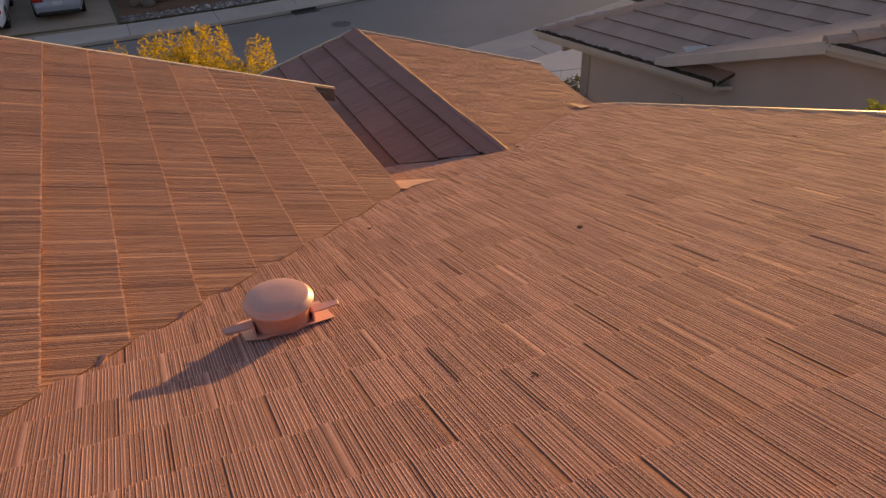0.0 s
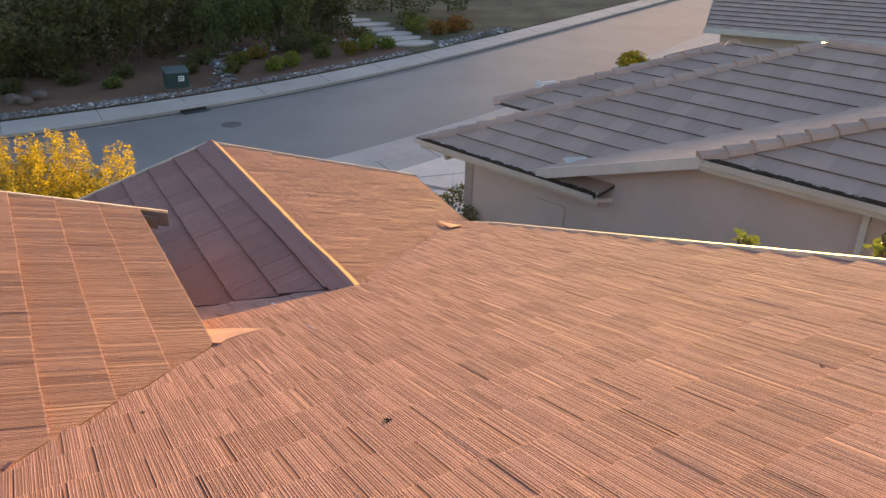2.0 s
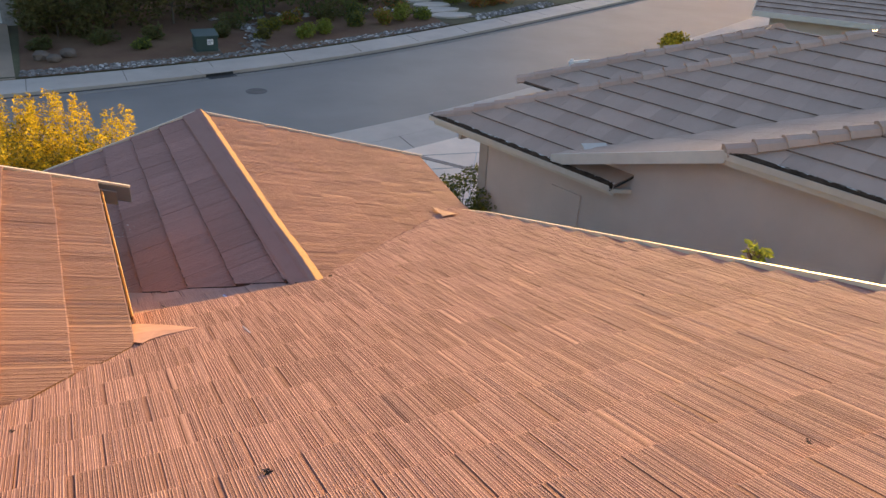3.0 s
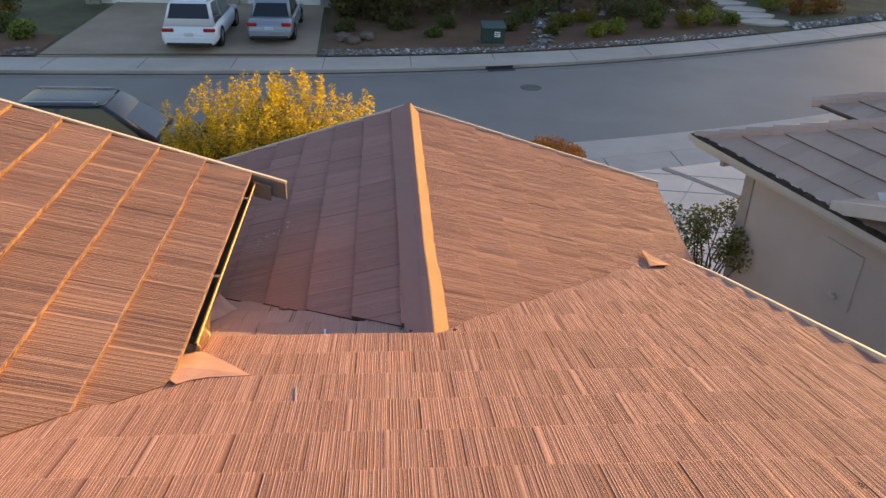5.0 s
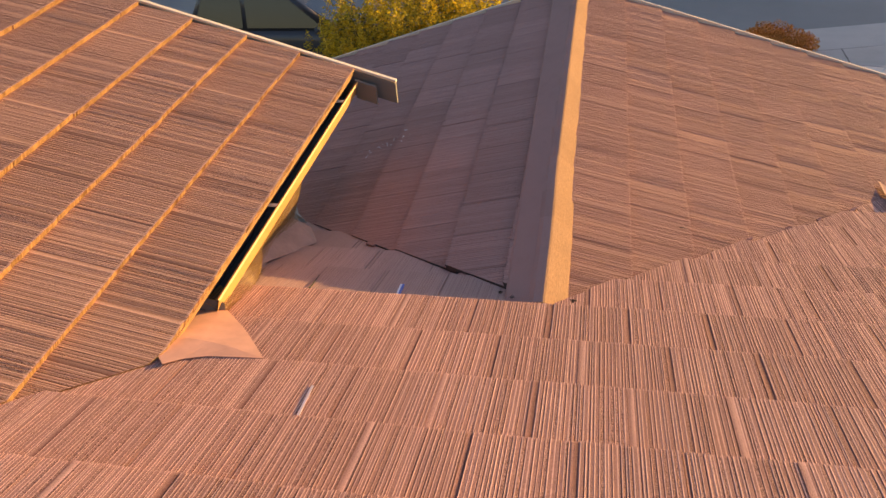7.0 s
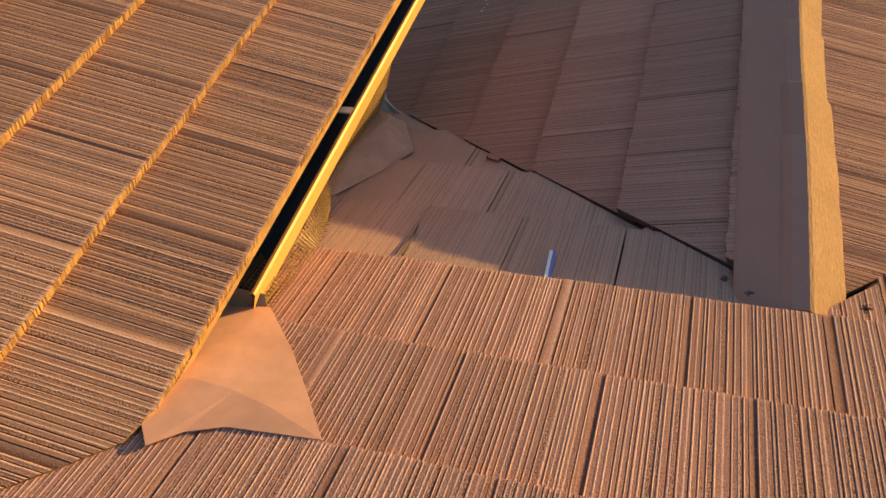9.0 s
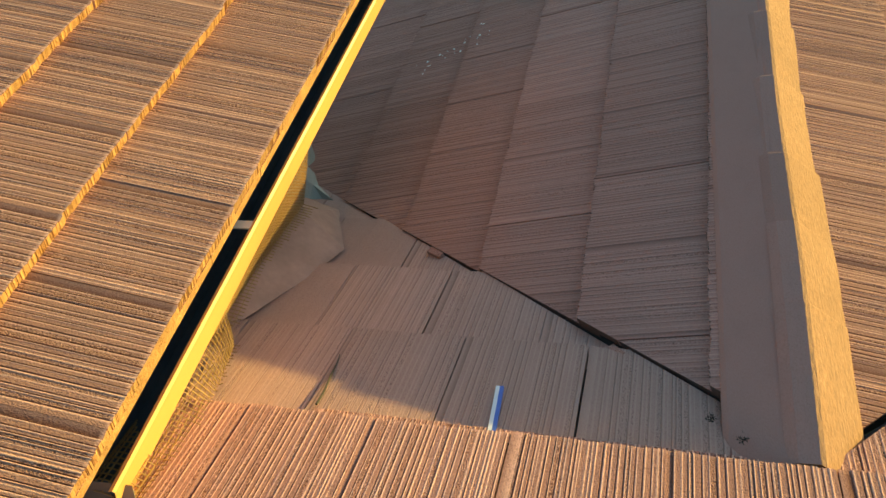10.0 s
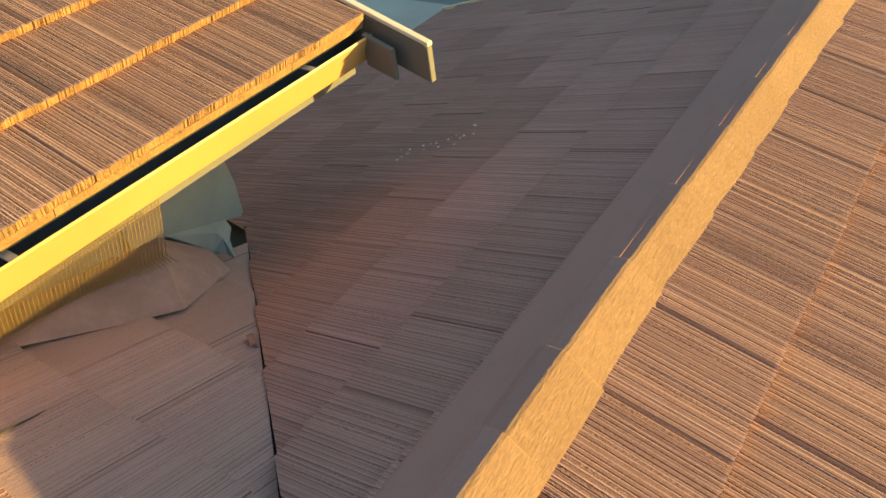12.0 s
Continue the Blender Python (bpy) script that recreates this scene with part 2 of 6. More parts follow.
class Slope:
    """A roof plane: a point on it, the level way along its courses and its pitch. down: the plan direction in which it falls."""
    def __init__(self, origin, down, pitch):
        d = Vector((down[0], down[1], 0)).normalized()
        c, s = 1 / math.sqrt(1 + pitch * pitch), pitch / math.sqrt(1 + pitch * pitch)
        self.o, self.c = Vector(origin), c
        self.v = Vector((-d.x * c, -d.y * c, s))
        self.n = Vector((d.x * s, d.y * s, c))
        self.u = self.v.cross(self.n)

    def uv(self, x, y):
        """Plan to (u, v)."""
        p = Vector((x, y, 0)) - Vector((self.o.x, self.o.y, 0))
        up = Vector((self.v.x, self.v.y, 0))
        return (p.dot(self.u), p.dot(up) / self.c / self.c)

    def at(self, u, v, w=0.0):
        return self.o + self.u * u + self.v * v + self.n * w

    def matrix(self, u, v, w=0.0):
        m = Matrix((self.u, self.v, self.n)).transposed().to_4x4()
        m.translation = self.at(u, v, w)
        return m


def rib_profile(wide, rng, height):
    """Points (across, rise, crown, rough band) of a tile's ribs: rounded ribs of uneven width, and gritty low bands between them."""
    if not height:
        return [(0.0, 0.0, 0.6, 0.2), (wide * 0.5, 0.0005, 0.6, 0.2), (wide, 0.0, 0.6, 0.2)]
    flat = 0.84 * height
    pts, u = [(0.0, flat, 0.65, 0.0)], 0.0
    while u < wide - 0.020:
        # a band: smooth, or a little lower and gritty; then a rounded rib; then after most of them a groove
        w, g = rng.uniform(0.0020, 0.0105), rng.random()
        level = flat * (rng.uniform(0.86, 0.96) if g > 0.70 else rng.uniform(0.97, 1.05))
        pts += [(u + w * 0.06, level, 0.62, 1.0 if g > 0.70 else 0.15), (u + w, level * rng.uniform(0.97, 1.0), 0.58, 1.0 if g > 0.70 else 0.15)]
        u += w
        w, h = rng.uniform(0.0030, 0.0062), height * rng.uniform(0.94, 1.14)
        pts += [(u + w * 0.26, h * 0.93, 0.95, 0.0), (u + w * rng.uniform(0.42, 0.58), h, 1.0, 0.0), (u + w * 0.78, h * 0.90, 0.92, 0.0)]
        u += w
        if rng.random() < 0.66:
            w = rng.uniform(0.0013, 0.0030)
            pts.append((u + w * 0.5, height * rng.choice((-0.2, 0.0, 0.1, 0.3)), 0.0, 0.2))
            u += w
    return pts + [(wide, flat, 0.6, 0.0)]


def butt_line(pts, rng, ragged):
    """How far each rib's end stands back from the butt."""
    a, b = rng.uniform(0, 6.28), rng.uniform(0, 6.28)
    return [ragged * (0.5 * math.sin(a + p[0] * 21) + 0.4 * math.sin(b + p[0] * 57) + rng.uniform(-0.7, 0.7)) for p in pts]


def tile_solid(pts, butts, polys, long, thick, lift, u0=0.0, v0=0.0):
    """Vertices, faces, map rows and material slots of a ribbed tile at (u0, v0), cut to polys if given; the butt stands proud by lift."""
    verts, rows, faces, index, seen = [], [], [], [], {}

    def vert(a, b, top, p, q):
        key = (round(a, 5), round(b, 5), top)
        if key not in seen:
            seen[key] = len(verts)
            t = (a - u0 - p[0]) / (q[0] - p[0])
            rise, crown, band = (p[i] + (q[i] - p[i]) * t for i in (1, 2, 3))
            w = lift - (b - v0) / long * (lift - 0.005)
            verts.append((a, b, w + rise if top else w - thick))
            rows.append((a - u0, b - v0, crown if top else 0.3, band))
        return seen[key]

    for (p, q), (e, f) in zip(zip(pts, pts[1:]), zip(butts, butts[1:])):
        quad = [(u0 + p[0], v0 + e), (u0 + q[0], v0 + f), (u0 + q[0], v0 + long), (u0 + p[0], v0 + long)]
        for cut in ([quad] if polys is None else [c for c in (clip_ring(quad, one) for one in polys) if len(c) > 2 and abs(area2(c)) > 2e-7]):
            ring = [vert(a, b, True, p, q) for a, b in cut]
            if len(set(ring)) < 3:
                continue
            faces.append(tuple(ring))
            index.append(0)
            for i in range(len(cut)):
                (a, b), (c, d) = cut[i], cut[(i + 1) % len(cut)]
                inner = abs(a - c) < 1e-6 and (abs(a - u0 - p[0]) < 1e-6 and p is not pts[0] or abs(a - u0 - q[0]) < 1e-6 and q is not pts[-1])
                if inner or min(b, d) > v0 + long - 1e-6 or (abs(a - c) < 1e-6 and abs(b - d) < 1e-6):
                    continue
                side = (ring[i], vert(a, b, False, p, q), vert(c, d, False, p, q), ring[(i + 1) % len(cut)])
                if len(set(side)) == 4:
                    faces.append(side)
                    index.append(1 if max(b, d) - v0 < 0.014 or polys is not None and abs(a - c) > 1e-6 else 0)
    return verts, faces, rows, index


def area2(ring):
    return 0.5 * sum(ring[i][0] * ring[(i + 1) % len(ring)][1] - ring[(i + 1) % len(ring)][0] * ring[i][1] for i in range(len(ring)))


def lay_tiles(owner, slope, plan, butt, exposure, wide, mat, near, seed, thick=0.024, lift=0.033, joint=0.004, first_u=0.0, bond=0.5, loose=1.0, edge=None, ribs=0.0, ragged=0.0022, ribbed=None, cut_by=0.0):
    """Courses of tiles over one or more convex plan polygons. Tiles for which near(x, y) holds are parts of their own; the rest is one mesh."""
    rng = random.Random(seed)
    edge = edge or EDGE_TILE
    polys = [[slope.uv(*p) for p in one] for one in (plan if isinstance(plan[0], list) else [plan])]
    for one in polys:
        if area2(one) < 0:
            one.reverse()
    us, vs = [p[0] for one in polys for p in one], [p[1] for one in polys for p in one]
    b0 = slope.uv(*butt)[1]
    k0, k1 = math.floor((min(vs) - b0) / exposure) - 1, math.ceil((max(vs) - b0) / exposure) + 1
    long = exposure + 0.055
    kinds = []
    for i in range(13):
        pts = rib_profile(wide - joint, rng, ribs if i < 12 else 0.0)
        butts = butt_line(pts, rng, ragged)
        solid = tile_solid(pts, butts, None, long, thick, lift)
        me = bpy.data.meshes.new("tile")
        me.from_pydata(solid[0], [], solid[1])
        map_uv(me, solid[2])
        me.materials.append(mat)
        me.materials.append(edge)
        me.polygons.foreach_set("material_index", solid[3])
        kinds.append((pts, butts, solid, me))
    allv, allf, alluv, allmi = [], [], [], []
    for k in range(k0, k1):
        off = first_u + (k % 2) * wide * bond + rng.uniform(-0.02, 0.02)
        j0, j1 = math.floor((min(us) - off) / wide) - 1, math.ceil((max(us) - off) / wide) + 1
        for j in range(j0, j1):
            u0 = off + j * wide + rng.uniform(-0.0015, 0.0015) * loose
            v0 = b0 + k * exposure + rng.uniform(-0.003, 0.003) * loose
            ring = [(u0, v0), (u0 + wide - joint, v0), (u0 + wide - joint, v0 + long), (u0, v0 + long)]
            cuts = [c for c in (clip_ring(ring, one) for one in polys) if len(c) > 2 and abs(area2(c)) > 0.0004]
            if sum(abs(area2(c)) for c in cuts) < 0.002:
                continue
            whole = abs(sum(area2(c) for c in cuts) - area2(ring)) < 1e-4
            mid = slope.at(u0 + wide / 2, v0 + exposure / 2)
            tip = rng.uniform(-0.0010, 0.0016) * loose
            turn = rng.uniform(-0.16, 0.16) * loose
            single = near(mid.x, mid.y)
            pts, butts, solid, me = kinds[rng.randrange(12) if ribbed is None or ribbed(mid.x, mid.y) else 12]
            if whole and single:
                ob = new("tile", me)
                ob.parent = owner
                ob.matrix_world = slope.matrix(u0, v0, tip) @ Matrix.Rotation(radians(turn), 4, 'Z')
                continue
            if whole:
                tv, tf, tuv, tmi = [slope.at(a + u0, b + v0, w + tip) for a, b, w in solid[0]], solid[1], solid[2], solid[3]
            else:
                du, dv = rng.uniform(-cut_by, cut_by), rng.uniform(-cut_by, cut_by)
                moved = [[(a + du, b + dv) for a, b in one] for one in polys]
                v, tf, tuv, tmi = tile_solid(pts, butts, moved, long, thick, lift + tip, u0, v0)
                tv = [slope.at(*p) for p in v]
            if single:
                link_mesh("tile", tv, tf, [mat, edge], owner, uv=tuv, index=tmi)
            else:
                n = len(allv)
                allv += tv
                allf += [tuple(n + i for i in q) for q in tf]
                alluv += tuv
                allmi += tmi
    if allv:
        rest = link_mesh("tiling", allv, allf, [mat, edge], owner, uv=alluv, index=allmi)
        tagged(rest, kind="stuff")


def deck(name, slope, plan, owner, mat=None, thick=0.03, drop=0.008):
    """The sheathing under the tiles."""
    bm = bmesh.new()
    pts = [slope.at(*slope.uv(*p), -drop) for p in plan]
    prism_bm(bm, pts, (0, 0, -thick))
    return part(name, bm, mat or UNDER, owner)


# ---- the roofs of the house ----
PITCH, R_PITCH, P_PITCH = 0.324, 0.312, 0.385
RIDGE_X, RAKE_X, R_EAVE, R_END = -0.07, 2.31, 2.83, 4.33
L_EAVE, L_END, L_RIDGE = -1.335, 1.82, -4.0
house = tagged(empty("house", (0, 0, -4.5)), "single-storey house with brown ribbed concrete shake roofs", "house")
main = Slope((0, 0, -0.012), (0, 1), PITCH)
sag = Slope((0, -0.035, -0.004), (0, 1), P_PITCH)
wing_l = Slope((RIDGE_X, 0, -0.02), (-1, 0), R_PITCH)
wing_r = Slope((RIDGE_X, 0, -0.02), (1, 0), R_PITCH)
tall = Slope((L_EAVE, 0, 0.237), (1, 0), PITCH)
tall_b = Slope((2 * L_RIDGE - L_EAVE, 0, 0.237), (-1, 0), PITCH)


def under(parent, ob):
    """Makes ob a child of parent without moving it."""
    ob.parent = parent
    ob.matrix_parent_inverse = parent.matrix_world.inverted()


def valley_y(x):
    """Where the sloping field meets the low wing, east of the ridge."""
    return (R_PITCH * (x - RIDGE_X) + 0.008) / PITCH


MAIN = [[(-0.02, 0.0), (RAKE_X, valley_y(RAKE_X) - 0.008), (RAKE_X, -9.0), (-0.02, -9.0)],
        [(-0.02, 0.0), (-0.02, -9.0), (-1.36, -9.0), (-1.36, 0.0)],
        [(-1.36, -0.79), (-9.2, -8.63), (-9.2, -9.0), (-1.36, -9.0)],
        [(-1.36, 0.0), (-1.36, -0.50), (-1.62, -0.30), (-1.62, 0.0)]]
SAG = [(0.0, -0.06), (-1.62, -0.06), (-1.62, 1.230), (0.0, -0.003)]
WING_R = [[(0.045, 0.095), (0.045, R_END), (2.15, R_END), (2.15, valley_y(2.15) - 0.010)],
          [(2.15, valley_y(2.15) - 0.010), (2.15, R_END), (R_EAVE - 0.02, R_END), (2.50, 2.16)]]
WING_L = [[(RIDGE_X, R_END), (RIDGE_X, 0.075), (-1.75, 1.34), (-1.75, R_END)],
          [(-1.75, R_END), (-1.75, 1.35), (-2.9, 1.70), (-2.9, R_END)]]
TALL = [(L_EAVE, L_END), (L_RIDGE, L_END), (L_RIDGE, -3.43), (-1.36, -0.79), (L_EAVE, -0.70)]
TALL_B = [(L_RIDGE, L_END), (2 * L_RIDGE - L_EAVE, L_END), (2 * L_RIDGE - L_EAVE, -6.0), (L_RIDGE, -3.4)]

bpy.context.view_layer.update()
roof_main = deck("roof", main, [(-9.2, -9.0), (RAKE_X - 0.02, -9.0), (RAKE_X - 0.02, valley_y(RAKE_X)), (0.0, 0.03), (-1.62, 0.0), (-1.62, -1.1)], None)
roof_sag = deck("roof", sag, [(0.0, -0.06), (-0.05, 0.03), (-1.62, 1.22), (-1.62, -0.06)], None, drop=0.012)
roof_r = deck("roof", wing_r, [(RIDGE_X, 0.0), (RIDGE_X, R_END), (R_EAVE - 0.05, R_END), (2.46, 2.2)], None)
roof_l = deck("roof", wing_l, [(RIDGE_X, 0.0), (-2.4, 1.0), (-2.9, R_END), (RIDGE_X, R_END)], None)
roof_t = deck("roof", tall, [(L_EAVE - 0.02, L_END), (L_RIDGE, L_END), (L_RIDGE, -3.5), (L_EAVE - 0.02, -0.75)], None)
roof_tb = deck("roof", tall_b, TALL_B, None)
for r in (roof_main, roof_sag, roof_r, roof_l, roof_t, roof_tb):
    under(house, r)

main_near = lambda x, y: -2.7 < x < 1.3 and y > -1.75
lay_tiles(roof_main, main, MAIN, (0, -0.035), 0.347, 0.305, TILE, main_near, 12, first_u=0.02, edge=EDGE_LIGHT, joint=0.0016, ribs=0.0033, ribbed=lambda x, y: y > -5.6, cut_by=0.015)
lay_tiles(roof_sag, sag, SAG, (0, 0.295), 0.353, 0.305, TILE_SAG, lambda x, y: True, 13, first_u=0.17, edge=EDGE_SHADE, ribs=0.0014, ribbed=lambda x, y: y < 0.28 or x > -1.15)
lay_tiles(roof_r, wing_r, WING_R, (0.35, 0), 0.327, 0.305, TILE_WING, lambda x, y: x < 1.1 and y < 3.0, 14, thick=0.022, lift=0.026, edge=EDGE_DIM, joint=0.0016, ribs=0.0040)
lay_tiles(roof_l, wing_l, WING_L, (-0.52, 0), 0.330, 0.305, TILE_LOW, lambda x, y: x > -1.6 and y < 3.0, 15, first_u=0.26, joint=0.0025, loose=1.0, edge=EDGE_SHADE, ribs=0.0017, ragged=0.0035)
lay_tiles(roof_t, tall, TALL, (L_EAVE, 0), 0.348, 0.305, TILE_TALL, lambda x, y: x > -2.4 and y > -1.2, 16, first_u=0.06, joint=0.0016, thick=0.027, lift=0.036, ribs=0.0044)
lay_tiles(roof_tb, tall_b, TALL_B, (2 * L_RIDGE - L_EAVE, 0), 0.348, 0.305, TILE, lambda x, y: False, 17)


def ridge_cap(owner, x, z, y0, y1, rng, leg_l=0.082, leg_r=0.072, drop_l=0.010, drop_r=0.080, settle=lambda y: 0.0):
    """One angular cap tile: a narrow flat and a steep leg over the ridge, the far end lifted over its neighbour."""
    bm = bmesh.new()
    prof = [(-leg_l, -drop_l), (-0.045, -0.003), (-0.006, 0.001), (0.004, -0.003), (leg_r * 0.5, -drop_r * 0.5), (leg_r, -drop_r)]
    t = 0.012
    rows = []
    for y, up in ((y0, -0.005), (y0 + 0.047, -0.002), (y0 + (y1 - y0) * 0.33, 0.0), (y0 + (y1 - y0) * 0.67, 0.002), (y1 - 0.004, 0.004), (y1, 0.003)):
        top = [(x - settle(y) + a + (up * 0.3 if a > 0.01 else 0) + rng.uniform(-0.0008, 0.0008) * (a > 0.01) + rng.uniform(-0.001, 0.003) * (a >= leg_r), y + rng.uniform(-0.003, 0.003), z - settle(y) + b + up * (0.5 if a >= leg_r else 1.0)) for a, b in prof]
        low = [(px + (0.004 if px < x - settle(y) else -0.004), py, pz - t) for px, py, pz in top]
        rows.append([bm.verts.new(p) for p in top] + [bm.verts.new(p) for p in low[::-1]])
    n = len(rows[0])
    for a, b in zip(rows, rows[1:]):
        for i in range(n):
            bm.faces.new((a[i], a[(i + 1) % n], b[(i + 1) % n], b[i]))
    bm.faces.new(rows[0][::-1])
    bm.faces.new(rows[-1])
    lay = bm.loops.layers.uv.new("UVMap")
    for f in bm.faces:
        for l in f.loops:
            l[lay].uv = (l.vert.co.x, l.vert.co.y)
        # faces left of the crest take the copy coloured for shade
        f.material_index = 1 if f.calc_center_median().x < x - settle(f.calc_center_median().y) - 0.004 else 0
    give_rib(bm, 0.65, 0.25)
    return part("ridge_cap", bm, [CAP, CAP_SHADED], owner)


rng = random.Random(5)
caps_at = [-0.02, 0.37, 0.625, 0.885, 1.24, 1.60, 1.95, 2.30, 2.65, 3.0, 3.35, 3.7, 4.05, 4.37]
for a, b in zip(caps_at, caps_at[1:]):
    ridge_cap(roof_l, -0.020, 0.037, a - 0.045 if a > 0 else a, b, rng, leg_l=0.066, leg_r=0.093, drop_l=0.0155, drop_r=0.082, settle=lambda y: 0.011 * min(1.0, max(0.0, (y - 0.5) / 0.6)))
# the smooth concrete flank beside the caps
bm = bmesh.new()
sweep_bm(bm, [(-0.235, -0.034), (-0.225, -0.026), (-0.062, 0.027), (-0.062, 0.010), (-0.235, -0.046)], (0, -0.02, 0), (0, 4.36, 0), (1, 0, 0), (0, 0, 1))
for v in bm.verts:
    if v.co.x < -0.1:
        v.co += Vector((0.042, 0, 0.013)) if v.co.y < 1 else Vector((-0.012, 0, -0.004))
flank = part("ridge_flank", bm, CAP_SHADED, None, "smooth grey-brown ridge concrete")
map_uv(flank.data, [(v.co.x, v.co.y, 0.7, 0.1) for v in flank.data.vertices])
under(roof_l, flank)
y = -3.4
while y < L_END:
    ridge_cap(roof_t, L_RIDGE, tall.at(*tall.uv(L_RIDGE, 0)).z + 0.035, y, min(y + 0.40, L_END + 0.03), rng)
    y += 0.35

# broken corner pieces of tile left standing along the valleys
def chip(owner, x, y, z, turn, size, seed):
    r = random.Random(seed)
    bm = bmesh.new()
    pts = [(-size, -size * 0.35, 0), (size * r.uniform(0.6, 1), -size * 0.3, 0.004), (size, size * 0.3, 0.006), (-size * r.uniform(0.3, 0.9), size * 0.42, 0.002)]
    prism_bm(bm, pts, (0, 0, -0.028))
    lay = bm.loops.layers.uv.new("UVMap")
    for f in bm.faces:
        for l in f.loops:
            l[lay].uv = (l.vert.co.x, l.vert.co.y)
    give_rib(bm, 0.6, 0.6)
    ob = part("tile", bm, TILE)
    ob.matrix_world = Matrix.Translation((x, y, z)) @ Matrix.Rotation(radians(turn), 4, 'Z') @ Matrix.Rotation(radians(r.uniform(-9, 9)), 4, 'X')
    bpy.context.view_layer.update()
    under(owner, ob)


rng = random.Random(77)
for i in range(4):
    x = 0.95 + i * 0.24 + rng.uniform(-0.05, 0.05)
    chip(roof_main, x, valley_y(x) - 0.03, main.at(*main.uv(x, valley_y(x))).z + 0.040, rng.uniform(20, 70), rng.uniform(0.02, 0.034), 100 + i)
for i in range(9):
    x = -1.65 - i * 0.29 + rng.uniform(-0.05, 0.05)
    chip(roof_main, x, x + 0.56, main.at(*main.uv(x, x + 0.56)).z + 0.030, rng.uniform(20, 70), rng.uniform(0.025, 0.042), 130 + i)
for i in range(2):
    x = -0.45 - i * 0.55 + rng.uniform(-0.05, 0.05)
    yy = -0.02 - 0.76 * x
    chip(roof_sag, x, yy, sag.at(*sag.uv(x, yy)).z + 0.034, rng.uniform(-60, -20), rng.uniform(0.02, 0.035), 150 + i)

# open valley channel between the worn patch and the low wing, near black for the gap's shade
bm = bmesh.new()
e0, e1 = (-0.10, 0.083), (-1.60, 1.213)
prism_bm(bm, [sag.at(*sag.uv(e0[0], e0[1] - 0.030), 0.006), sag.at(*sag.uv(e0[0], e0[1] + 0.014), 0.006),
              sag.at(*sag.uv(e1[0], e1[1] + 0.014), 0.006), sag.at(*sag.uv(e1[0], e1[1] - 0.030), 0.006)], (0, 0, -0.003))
under(roof_sag, part("valley_channel", bm, surface("gap_shade_metal", (0.03, 0.025, 0.022), 0.8, 0.3), None, "metal valley channel coloured dark as a shaded gap"))

# edges of the roofs
def board(name, a, b, deep, thick, side, mat, owner, label="", top=0.0):
    bm = bmesh.new()
    sweep_bm(bm, [(0, top), (thick, top), (thick, top - deep), (0, top - deep)], a, b, side, (0, 0, 1))
    bmesh.ops.bevel(bm, geom=bm.edges[:], offset=min(thick, 0.01) * 0.25, segments=1, affect='EDGES')
    ob = part(name, bm, mat, None, label)
    under(owner, ob)
    return ob


def on(slope, x, y, up=0.0):
    return slope.at(*slope.uv(x, y)) + Vector((0, 0, up))


# rake of the sloping field: a cream metal edge over a board
board("rake_metal", on(main, RAKE_X + 0.008, valley_y(RAKE_X) - 0.06, 0.012), on(main, RAKE_X + 0.008, 1.5, 0.044), 0.040, 0.023, (1, 0, 0), EDGE, house, "cream painted metal roof edge")
board("rake_metal", on(main, RAKE_X + 0.008, 1.5, 0.044), on(main, RAKE_X + 0.008, -9.0, 0.060), 0.050, 0.023, (1, 0, 0), EDGE, house, "cream painted metal roof edge")
board("barge_board", on(main, RAKE_X + 0.004, valley_y(RAKE_X) - 0.06, 0.008), on(main, RAKE_X + 0.004, -9.0, 0.008), 0.17, 0.02, (1, 0, 0), BOARD, house)
# gable end of the low wing
for sl, x1 in ((wing_r, R_EAVE + 0.03), (wing_l, -2.9)):
    board("rake_metal", on(sl, RIDGE_X, R_END + 0.005, 0.044), on(sl, x1, R_END + 0.005, 0.044), 0.034, 0.02, (0, 1, 0), EDGE, house, "cream painted metal roof edge")
    board("barge_board", on(sl, RIDGE_X, R_END + 0.004, 0.008), on(sl, x1, R_END + 0.004, 0.008), 0.17, 0.02, (0, 1, 0), BOARD, house)
# gable end of the tall wing, whose boards run past the eave
board("rake_metal", on(tall, L_RIDGE, L_END + 0.03, 0.032), on(tall, -1.075, L_END + 0.03, 0.032), 0.016, 0.030, (0, 1, 0), EDGE, house, "cream painted metal roof edge")
board("barge_board", on(tall, L_RIDGE, L_END + 0.032, 0.009), on(tall, -1.08, L_END + 0.032, 0.009), 0.135, 0.03, (0, 1, 0), BOARD, house)
board("barge_board", on(tall, -1.32, L_END - 0.035, -0.02), on(tall, -1.19, L_END - 0.035, -0.02), 0.12, 0.022, (0, 1, 0), BOARD, house)


